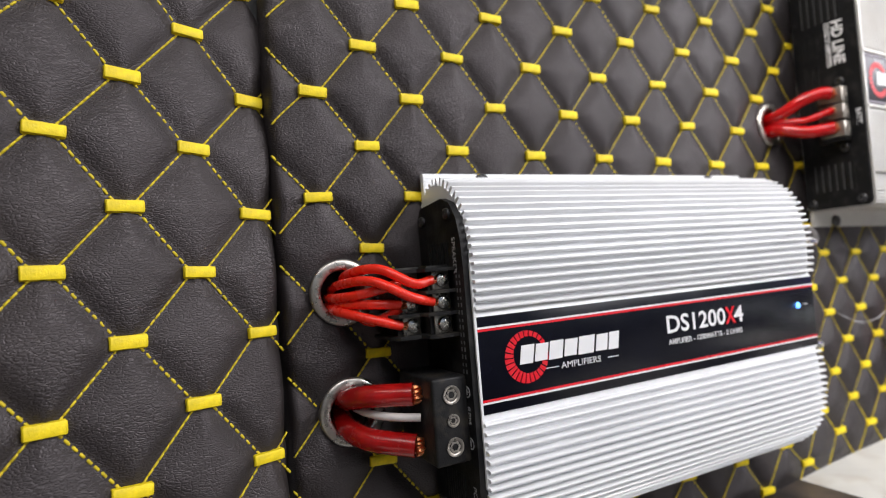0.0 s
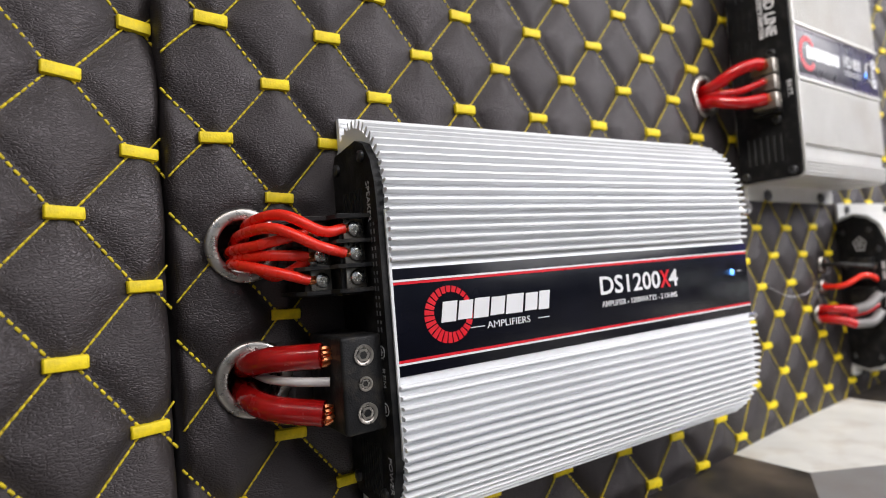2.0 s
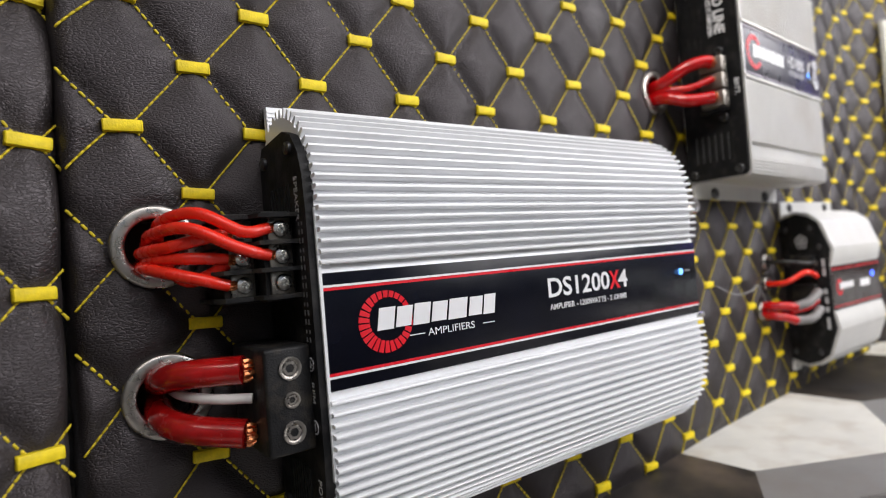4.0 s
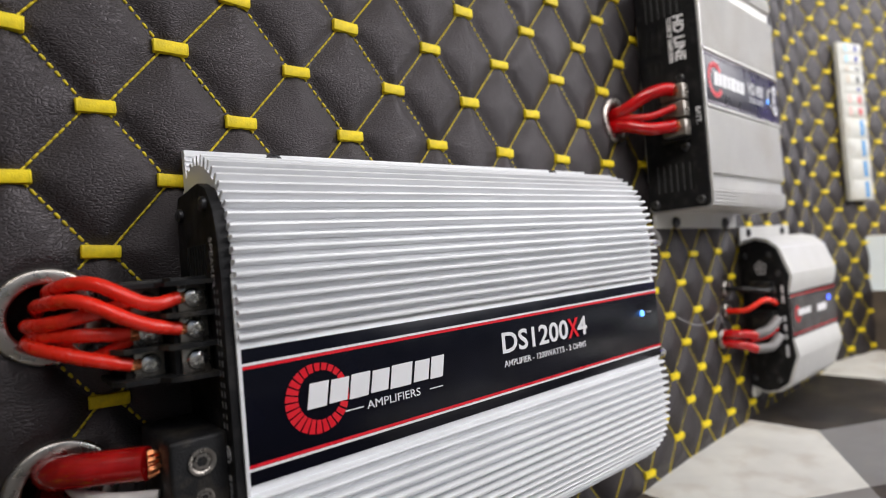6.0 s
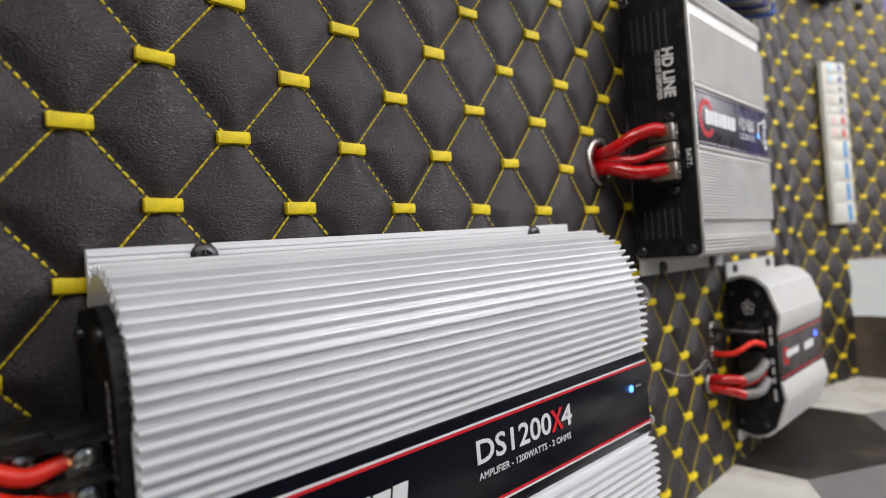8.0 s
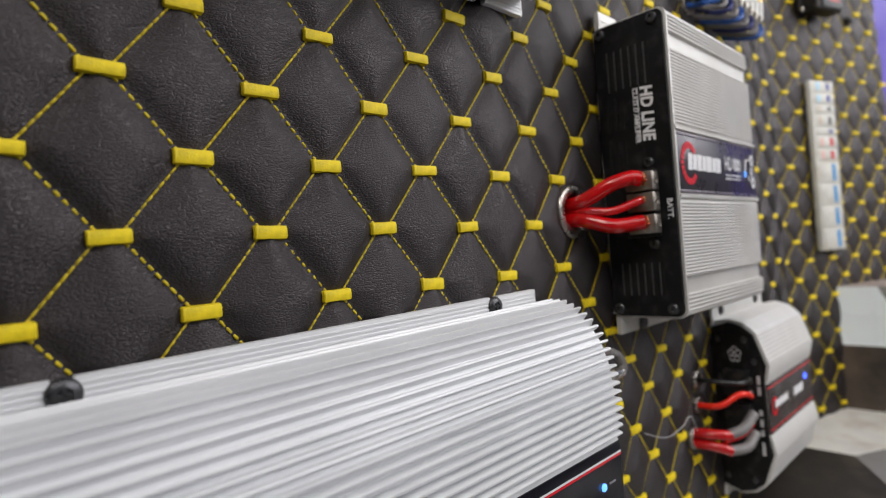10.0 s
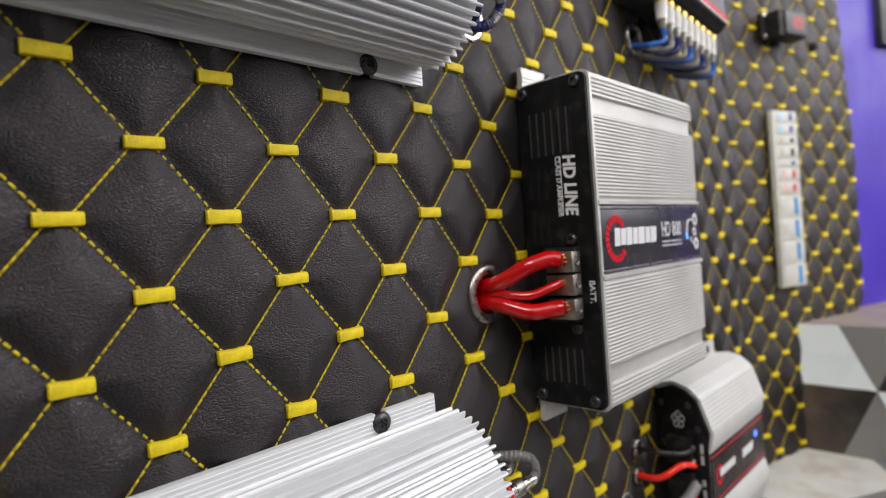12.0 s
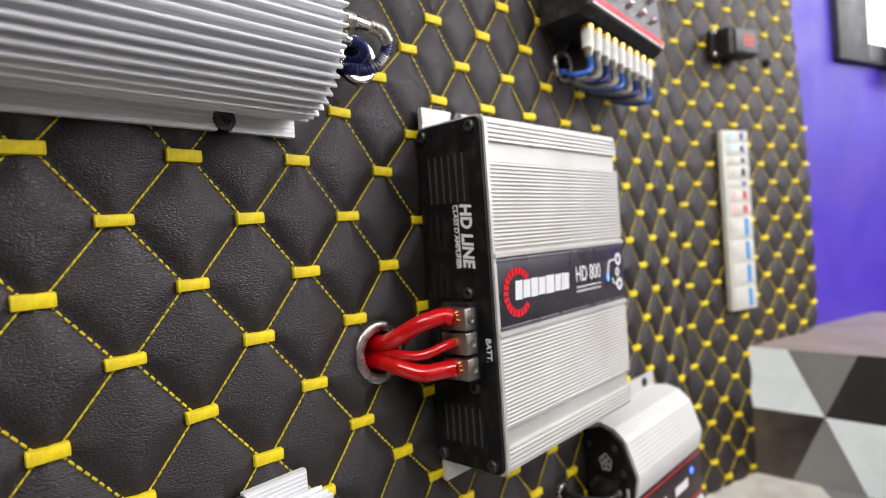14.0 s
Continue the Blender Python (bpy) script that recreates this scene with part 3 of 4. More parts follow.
def socket_bm(r, h):
    """A hexagon-socket screw sunk in a sleeve, looking along -y."""
    ring = lathe([(r, 0), (r, h), (r * 0.8, h * 1.05), (r * 0.72, h * 0.7), (r * 0.66, h * 0.25)], 22, "-y")
    hexa = lathe([(r * 0.66, h * 0.3), (r * 0.40, h * 0.35), (r * 0.38, -h * 0.4), (0, -h * 0.4)], 6, "-y")
    return join(ring, hexa)


def fins(env, pitch, depth, duty=0.5, grow=0.0):
    """A ribbed outline: the polyline env (d, z) with rounded ribs standing on it."""
    seg, total, out = [], 0.0, []
    for (a, b), (c, d) in zip(env, env[1:]):
        ln = math.hypot(c - a, d - b)
        seg.append((total, ln, a, b, c, d))
        total += ln

    def at(s):
        s = min(max(s, 0), total - 1e-9)
        for s0, ln, a, b, c, d in seg:
            if s <= s0 + ln:
                t = (s - s0) / ln
                nx, nz = -(d - b) / ln, (c - a) / ln
                return a + (c - a) * t, b + (d - b) * t, nx, nz
    n = int(total / pitch)
    step = total / n
    for k in range(n):
        for f, g in ((0.0, 1.0), (0.5 - duty * 0.52, 1.0), (0.5 - duty * 0.42, 0.25), (0.5 - duty * 0.22, 0.03), (0.5, 0.0), (0.5 + duty * 0.22, 0.03), (0.5 + duty * 0.42, 0.25), (0.5 + duty * 0.52, 1.0)):
            x, z, nx, nz = at((k + f) * step)
            g *= 1.0 if not grow else 0.18 + 0.82 * float(smooth_step((k + 0.5) * step / grow))
            out.append((x - nx * depth * g, z - nz * depth * g))
    return out


def mirrored(half):
    """A closed (y, z) outline from the upper half of (d, z) pairs that runs from the wall to the front."""
    return [(-d, z) for d, z in half] + [(-d, -z) for d, z in reversed(half)]


def arc_word(parent, x, y, z, widths, h, mat, slant=0.18, name="mark_block"):
    """A maker's mark as plain slanted blocks."""
    for k, w in enumerate(widths):
        t = 0.5 * h * (1.0 if k % 2 == 0 else 0.93)
        part(name, plate([(x, z - t), (x + w * 0.88, z - t), (x + w * 0.88 + h * slant, z + t), (x + h * slant, z + t)], y, y + 0.0002), mat, parent, smooth=None)
        x += w


def ring_mark(parent, x, y, z, r0, r1, n, mat, a0=0, a1=360, thin=0.0):
    """A broken ring of wedge-shaped blocks."""
    for k in range(n):
        p, q = radians(a0 + (a1 - a0) * (k + 0.06) / n), radians(a0 + (a1 - a0) * (k + 0.84) / n)
        t = (k + 0.5) / n
        slim = thin * (0.5 + 0.5 * math.cos(2 * math.pi * t))
        ri = r0 + (r1 - r0) * slim
        part("ring_block", plate([(x + ri * math.cos(p), z + ri * math.sin(p)), (x + r1 * math.cos(p), z + r1 * math.sin(p)),
                                  (x + r1 * math.cos(q), z + r1 * math.sin(q)), (x + ri * math.cos(q), z + ri * math.sin(q))], y, y + 0.0002), mat, parent, smooth=None)


# ---- the large white finned amplifier and its twin above ----
def finned_amplifier(at, label, detailed):
    amp = thing("amplifier", at, label, "amplifier", "car amplifiers")
    L0, L1 = -0.1245, 0.1285
    half = [(0.005, 0.0835), (0.010, 0.0885), (0.017, 0.0915), (0.025, 0.0910), (0.033, 0.0872), (0.040, 0.0805), (0.0455, 0.0715), (0.0488, 0.0600), (0.0502, 0.0470), (0.0500, 0.0340), (0.0485, 0.0240)]
    ribbed = fins(half, 0.0041, 0.0039, 0.5, 0.024)
    core = [(0.0015, 0.0790)] + ribbed + [(0.0462, 0.0226)]
    part("heat_sink", extrude(mirrored(core), L0, L1), SILVER, amp, "white ribbed aluminium heat sink", smooth=40)
    for s, nm in ((1, "top"), (-1, "bottom")):
        # a lip with fine lines and open slots for the fixing screws
        slots = (-0.0885, 0.095)
        top = [(L0, 0.0965)]
        for c in slots:
            top.append((c - 0.0030, 0.0965))
            for k in range(7):
                a = math.pi * k / 6
                top.append((c - 0.0030 * math.cos(a), 0.0925 - 0.0030 * math.sin(a)))
            top.append((c + 0.0030, 0.0965))
        top.append((L1 - 0.0005, 0.0965))
        poly = top + [(L1 - 0.0005, 0.074), (L0, 0.074)]
        poly = [(x, z * s) for x, z in poly]
        lip = plate(poly, -0.0072, -0.0042)
        part("mounting_lip", lip, SILVER, amp, smooth=40)
        for k in range(5):
            z = s * (0.0868 + 0.0019 * k)
            part("ridge", box(L0 + 0.0002, L1 - 0.0007, -0.00755, -0.0070, z - 0.0004, z + 0.0004), SILVER, amp, smooth=None)
        for c in slots:
            part("screw", screw_bm(0.0049, 0.0018), BLACKSCREW, amp, "black cross-head screw", at=pose(c, -0.0072, s * 0.0918), smooth=40)
    # end plates
    env = [(-0.0045, 0.072), (-0.0075, 0.0775), (-0.030, 0.0795), (-0.0375, 0.0765), (-0.0430, 0.0685), (-0.0455, 0.058), (-0.0462, 0.045)]
    env = [(y, z) for y, z in env] + [(y, -z) for y, z in reversed(env)]
    part("end_plate", extrude(env, L0 - 0.0035, L0 + 0.0005), BLACKMETAL, amp, "black steel end plate")
    part("end_plate", extrude([(y * 0.9, z * 0.96) for y, z in env], L1 - 0.006, L1 - 0.001), BLACKMETAL, amp, "black steel end plate")
    for y, z in ((-0.0355, 0.0715), (-0.010, 0.0705), (-0.0355, -0.0715), (-0.010, -0.0705)):
        part("end_screw", lathe([(0.0027, 0), (0.0026, 0.0012), (0.0014, 0.0019), (0, 0.0016)], 14, "-x"), BLACKSCREW, amp, at=pose(L0 - 0.0035, y, z))
    # the label band
    yb = -0.0468
    part("label_band", box(L0, L1 + 0.0005, yb, yb + 0.004, -0.0222, 0.0222, 0.0004), GLOSSBLACK, amp, "glossy black label band")
    for s in (1, -1):
        part("red_stripe", box(L0 + 0.0003, L1, yb - 0.0002, yb + 0.001, s * 0.0160 - 0.00055, s * 0.0160 + 0.00055), RED, amp, "thin red stripe", smooth=None)
        part("white_stripe", box(L0 + 0.0003, L1, yb - 0.0002, yb + 0.001, s * 0.0171 - 0.00045, s * 0.0171 + 0.00045), WHITE, amp, "thin white stripe", smooth=None)
    part("edge_strip", box(L0 - 0.0006, L0 + 0.0006, yb - 0.0004, yb + 0.004, -0.055, 0.047), SILVER, amp)
    if not detailed:
        return amp
    yp = yb - 0.0003
    ring_mark(amp, -0.0980, yp, 0.0010, 0.0072, 0.0124, 26, RED, 40, 400, 0.55)
    arc_word(amp, -0.1025, yp - 0.0002, 0.0022, (0.0085, 0.0083, 0.0092, 0.0088, 0.0112, 0.0084, 0.0075), 0.0088, WHITE)
    lettering("lettering", "AMPLIFIERS", 0.0044, WHITE, amp, front_at(-0.0785, yp, -0.0061), 1.15)
    for a, b in ((-0.0875, -0.0800), (-0.0485, -0.0415)):
        part("line_mark", plate([(a, -0.0063), (b, -0.0063), (b, -0.0059), (a, -0.0059)], yp, yp + 0.0002), WHITE, amp, smooth=None)
    lettering("lettering", "DS1200", 0.0132, WHITE, amp, front_at(-0.0053, yp, 0.0050), width=0.0476, bold=0.00022)
    lettering("lettering", "X", 0.0132, RED, amp, front_at(0.0420, yp - 0.0001, 0.0050), width=0.0090, bold=0.0004)
    lettering("lettering", "4", 0.0132, WHITE, amp, front_at(0.0498, yp, 0.0050), width=0.0082, bold=0.00022)
    lettering("lettering", "AMPLIFIER - 1200WATTS - 2 OHMS", 0.0040, WHITE, amp, front_at(-0.0050, yp, -0.0042), width=0.0610, bold=0.00004)
    led = part("led", lathe([(0.0019, 0), (0.0018, 0.0006), (0.0010, 0.0009), (0, 0.001)], 16, "-y"), BLUELED, amp, "glowing blue power light", at=pose(0.1115, yb, 0.0048))
    lettering("lettering", "POWER", 0.0016, GREYPRINT, amp, front_at(0.1160, yp, 0.0050), 1.0)
    # printing on the end plate
    xe = L0 - 0.0038
    lettering("lettering", "SPEAKER", 0.0042, GREYPRINT, amp, end_at(xe, -0.0395, 0.0600), 1.05)
    lettering("lettering", "REM", 0.0042, GREYPRINT, amp, end_at(xe, -0.0415, -0.0180), 1.05)
    lettering("lettering", "POWER", 0.0042, GREYPRINT, amp, end_at(xe, -0.0415, -0.0545), 1.05)
    for z, bar in ((-0.0115, True), (-0.0350, False)):
        bm = lathe([(0.0022, 0), (0.0022, 0.0002), (0.0027, 0.0002), (0.0027, 0)], 20, "-x")
        bm = join(bm, box(-0.0002, 0, -0.0003, 0.0003, -0.0014, 0.0014))
        if bar:
            bm = join(bm, box(-0.0002, 0, -0.0014, 0.0014, -0.0003, 0.0003))
        part("pole_mark", moved(bm, pose(xe, -0.0415, z)), GREYPRINT, amp, smooth=None)
    # slots are black bars on the plate: their inner shade is colour only
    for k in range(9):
        part("vent_slot", box(xe - 0.0001, xe + 0.0004, -0.0335 + 0.0022 * k, -0.0325 + 0.0022 * k, -0.074, -0.052), VENTSHADE, amp, smooth=None)
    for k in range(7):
        part("vent_slot", box(xe - 0.0001, xe + 0.0004, -0.0335 + 0.003 * k, -0.0322 + 0.003 * k, 0.040, 0.058), VENTSHADE, amp, smooth=None)
    part("stop_screw", lathe([(0.0032, 0), (0.003, 0.0025), (0.002, 0.0035), (0, 0.003)], 16, "-x"), STEEL, amp, at=pose(xe, -0.0255, 0.0345))
    for k in range(14):
        z = 0.042 - 0.0034 * k
        for y in (-0.0428, -0.0402):
            part("print_bar", box(xe - 0.0001, xe, y - 0.0005, y + 0.0005, z - 0.0011, z + (0.0009 if k % 3 else 0.0003)), DIMPRINT, amp, smooth=None)
    # barrier strip for the loudspeaker wires: two tiers of three screws
    t = part("speaker_terminal", join(box(L0 - 0.0155, L0 - 0.0035, -0.0335, -0.004, 0.0130, 0.0475, 0.0006), box(L0 - 0.0285, L0 - 0.0152, -0.0255, -0.004, 0.0130, 0.0475, 0.0006)), BLACKPLASTIC, amp, "black two-tier barrier strip")
    for k in range(4):
        z = 0.0455 - 0.0102 * k
        poly = [(0, -0.0400), (-0.010, -0.0398), (-0.0145, -0.0375), (-0.0165, -0.0330), (-0.0260, -0.0310), (-0.0290, -0.0270), (-0.0290, -0.006), (0, -0.006)]
        bm = bmesh.new()
        a = [bm.verts.new((x + L0 - 0.0036, y, z - 0.0008)) for x, y in poly]
        b = [bm.verts.new((x + L0 - 0.0036, y, z + 0.0008)) for x, y in poly]
        for i in range(len(poly)):
            j = (i + 1) % len(poly)
            bm.faces.new((a[i], a[j], b[j], b[i]))
        bm.faces.new(a[::-1])
        bm.faces.new(b)
        part("barrier", bm, BLACKPLASTIC, t)
    for k in range(3):
        z = 0.0404 - 0.0102 * k
        for dx, y in ((-0.0092, -0.0336), (-0.0215, -0.0256)):
            part("clamp_plate", moved(box(-0.0045, 0.0045, -0.0012, 0, -0.0043, 0.0043, 0.0003), pose(L0 + dx, y, z)), STEEL, t, "plated clamp washer")
            part("terminal_screw", screw_bm(0.0034, 0.0022), CHROME, t, "bright cross-head screw", at=pose(L0 + dx, y - 0.0012, z) @ pose(0, 0, 0, 0, 20 * k + 30 * (dx < -0.015), 0))
    # power block with three socket screws
    p = part("power_terminal", box(L0 - 0.0215, L0 - 0.0035, -0.0415, -0.006, -0.0428, -0.0035, 0.0014, 3), BLACKPLASTIC, amp, "dusty black power block")
    for z, r in ((-0.0115, 0.0043), (-0.0230, 0.0030), (-0.0348, 0.0043)):
        part("socket_screw", socket_bm(r, 0.0006), NICKEL, p, "hexagon socket screw", at=pose(L0 - 0.0120, -0.0415, z), smooth=40)
    return amp


DEEPER = Matrix.Diagonal((1, 1.1, 1, 1))
AMP1 = pose(-0.0575, 0.0005, 0.1305, 0, -1.3, 0) @ DEEPER
finned_amplifier(AMP1, "white finned aluminium car amplifier with a glossy black label band", True)
finned_amplifier(pose(-0.0515, 0.0005, 0.4790, 0, 0.6, 0) @ DEEPER, "white finned aluminium car amplifier mounted above another one", False)


# ---- grey amplifier ----
def grey_amplifier(at):
    amp = thing("amplifier", at, "grey ribbed car amplifier with black ends, dark label band", "amplifier", "car amplifiers")
    L, H = 0.145, 0.0900
    half = [(0.002, H - 0.002), (0.030, H)]
    half += fins([(0.032, H), (0.0440, H - 0.0004)], 0.0021, 0.0006, 0.6)
    half += [(0.0455, H - 0.0008), (0.0475, H - 0.002)]
    half += fins([(0.0485, H - 0.0032), (0.0492, H - 0.0125)], 0.0019, 0.0009, 0.6)
    half += [(0.0485, H - 0.0135), (0.0462, H - 0.0140), (0.0462, H - 0.0235), (0.0485, H - 0.0240)]
    half += fins([(0.0490, H - 0.0242), (0.0490, 0.0225)], 0.00195, 0.0007, 0.58)
    half += [(0.0480, 0.0215), (0.0500, 0.0205), (0.0500, 0.0188), (0.0475, 0.0175)]
    part("case", extrude(mirrored(half), 0.003, L), GREYALU, amp, "grey ribbed aluminium case", smooth=40)
    for s in (1, -1):
        poly = [(0.002, s * (H + 0.0105)), (0.026, s * (H + 0.0105)), (0.026, s * (H + 0.0070)), (0.030, s * (H + 0.0040)), (0.034, s * (H + 0.0070)), (0.034, s * (H + 0.0105)), (0.110, s * (H + 0.0105)), (L, s * (H + 0.0105)), (L, s * 0.08), (0.002, s * 0.08)]
        lines = [box(0.002, L, -0.0076, -0.007, s * (H + 0.003 + 0.0024 * k) - 0.0005, s * (H + 0.003 + 0.0024 * k) + 0.0005) for k in range(5)]
        part("mounting_lip", plate(poly, -0.0072, -0.0042), GREYALU, amp, smooth=40)
        for line in lines[:2]:
            part("ridge", line, GREYALU, amp, smooth=None)
        part("screw", screw_bm(0.0045, 0.003), BLACKSCREW, amp, "black screw", at=pose(0.030, -0.0072, s * (H + 0.0062)), smooth=40)
        part("screw", screw_bm(0.0045, 0.003), BLACKSCREW, amp, "black screw", at=pose(0.120, -0.0072, s * (H + 0.0062)), smooth=40)
    end = rounded_rect(-0.0478, -0.004, -H + 0.0016, H - 0.0016, 0.004)
    part("end_plate", extrude(end, 0, 0.0032), BLACKMETAL, amp, "black steel end plate")
    part("end_rim", extrude(rounded_rect(-0.0492, -0.003, -H + 0.0002, H - 0.0002, 0.005), 0.0022, 0.0045), GREYALU, amp)
    part("end_plate", extrude(rounded_rect(-0.0440, -0.004, -H + 0.0050, H - 0.0050, 0.004), L, L + 0.0025), BLACKMETAL, amp, "black steel end plate")
    for y, z in ((-0.0420, H - 0.0060), (-0.0085, H - 0.0060), (-0.0420, -H + 0.0060), (-0.0085, -H + 0.0060), (-0.034, 0.0015), (-0.034, -0.046)):
        part("end_screw", lathe([(0.0032, 0), (0.0031, 0.0016), (0.0024, 0.0022), (0.0013, 0.0022), (0.0012, 0.0008), (0, 0.0008)], 14, "-x"), BLACKSCREW, amp, at=pose(0, y, z))
    # black bars give the slots' depth by colour; the plate stays uncut
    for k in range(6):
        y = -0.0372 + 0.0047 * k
        part("vent_slot", box(-0.0002, 0.0004, y - 0.0011, y + 0.0011, H - 0.042, H - 0.018, 0.0), VENTSHADE, amp, smooth=None)
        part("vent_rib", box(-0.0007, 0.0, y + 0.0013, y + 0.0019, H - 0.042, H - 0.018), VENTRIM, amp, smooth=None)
        part("vent_slot", box(-0.0002, 0.0004, y - 0.0011, y + 0.0011, -H + 0.014, -H + 0.033, 0.0), VENTSHADE, amp, smooth=None)
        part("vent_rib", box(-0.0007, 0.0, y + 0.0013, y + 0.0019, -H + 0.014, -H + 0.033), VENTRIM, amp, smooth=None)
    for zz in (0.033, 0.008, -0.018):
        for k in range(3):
            part("vent_slot", box(-0.0003, 0.0004, -0.010 - 0.0048 * k - 0.0012, -0.010 - 0.0048 * k + 0.0012, zz - 0.009, zz + 0.009), VENTSHADE, amp, smooth=None)
    lettering("lettering", "HD LINE", 0.0102, WHITE, amp, end_at(-0.0003, -0.0350, 0.0465), shear=0.12, bold=0.0004, width=0.0325)
    lettering("lettering", "CLASS D AMPLIFIER", 0.0040, WHITE, amp, end_at(-0.0003, -0.0283, 0.0465), shear=0.12, width=0.0325, bold=0.0001)
    part("line_mark", box(-0.0004, -0.0002, -0.0303, -0.0299, 0.015, 0.0465), WHITE, amp, smooth=None)
    lettering("lettering", "BATT.", 0.0046, WHITE, amp, end_at(-0.0003, -0.0443, -0.0205), 0.98, bold=0.0001)
    # label band
    yb = -0.0488
    part("label_band", box(0.0035, L, yb, yb + 0.004, -0.0178, 0.0178, 0.0003), DARKLABEL, amp, "dark violet-grey label band")
    yp = yb - 0.0003
    for s in (1, -1):
        part("label_edge", box(0.0036, L - 0.0002, yb - 0.0004, yb + 0.002, s * 0.0168 - 0.0009, s * 0.0168 + 0.0009, 0.0003), LABELEDGE, amp, "lighter violet-grey edge strip")
    ring_mark(amp, 0.0215, yp, 0.000, 0.0086, 0.0128, 17, RED, 35, 325, 0.12)
    arc_word(amp, 0.0185, yp - 0.0002, 0.0010, (0.0072, 0.0072, 0.0076, 0.0072, 0.0094, 0.0070, 0.0028, 0.0060), 0.0098, WHITE, 0.1)
    lettering("lettering", "HD 800", 0.0128, WHITE, amp, front_at(0.0815, yp, 0.0030), width=0.0305, bold=0.0001)
    part("line_mark", plate([(0.0815, -0.0045), (0.1120, -0.0045), (0.1120, -0.0038), (0.0815, -0.0038)], yp, yp + 0.0002), WHITE, amp, smooth=None)
    part("print_bar", plate([(0.0815, -0.0072), (0.1120, -0.0072), (0.1120, -0.0060), (0.0815, -0.0060)], yp, yp + 0.0002), GREYPRINT, amp, smooth=None)
    for x, z, r in ((0.1370, 0.0085, 0.0042), (0.1350, 0.0005, 0.0030), (0.1370, -0.0075, 0.0042)):
        part("line_mark", moved(lathe([(r * 0.45, 0.0), (r * 0.45, 0.0002), (r, 0.0002), (r, 0)], 18, "-y"), pose(x, yp, z)), WHITE, amp, smooth=None)
    part("line_mark", tube([(0.1330, yp, 0.0085), (0.1255, yp, 0.0080), (0.1230, yp, 0.0050), (0.1222, yp, 0.000)], 0.0006, 6), WHITE, amp)
    part("line_mark", tube([(0.1330, yp, -0.0075), (0.1290, yp, -0.0060), (0.1280, yp, -0.003)], 0.0006, 6), WHITE, amp)
    part("led", plate([(0.1212, -0.004), (0.1226, -0.004), (0.1226, 0.0), (0.1212, 0.0)], yp - 0.0002, yp + 0.0002), BLUELED, amp, "small blue light", smooth=None)
    # three-pole battery terminal
    t = part("power_terminal", box(-0.0065, 0.0005, -0.0385, -0.0195, -0.0420, -0.0025, 0.0008), BLACKPLASTIC, amp, "black terminal base")
    for z in (-0.0099, -0.0218, -0.0344):
        part("clamp_block", box(-0.0125, -0.0040, -0.0405, -0.0240, z - 0.0054, z + 0.0054, 0.0007), DULLSTEEL, t, "plated clamp block")
        part("clamp_screw", socket_bm(0.0022, 0.0004), DULLSTEEL, t, at=pose(-0.0080, -0.0406, z), smooth=40)
    return amp


grey_amplifier(pose(0.1565, 0.0020, 0.2982, 0, 0, 1.6) @ Matrix.Diagonal((1.02, 1.05, 1.06, 1)))


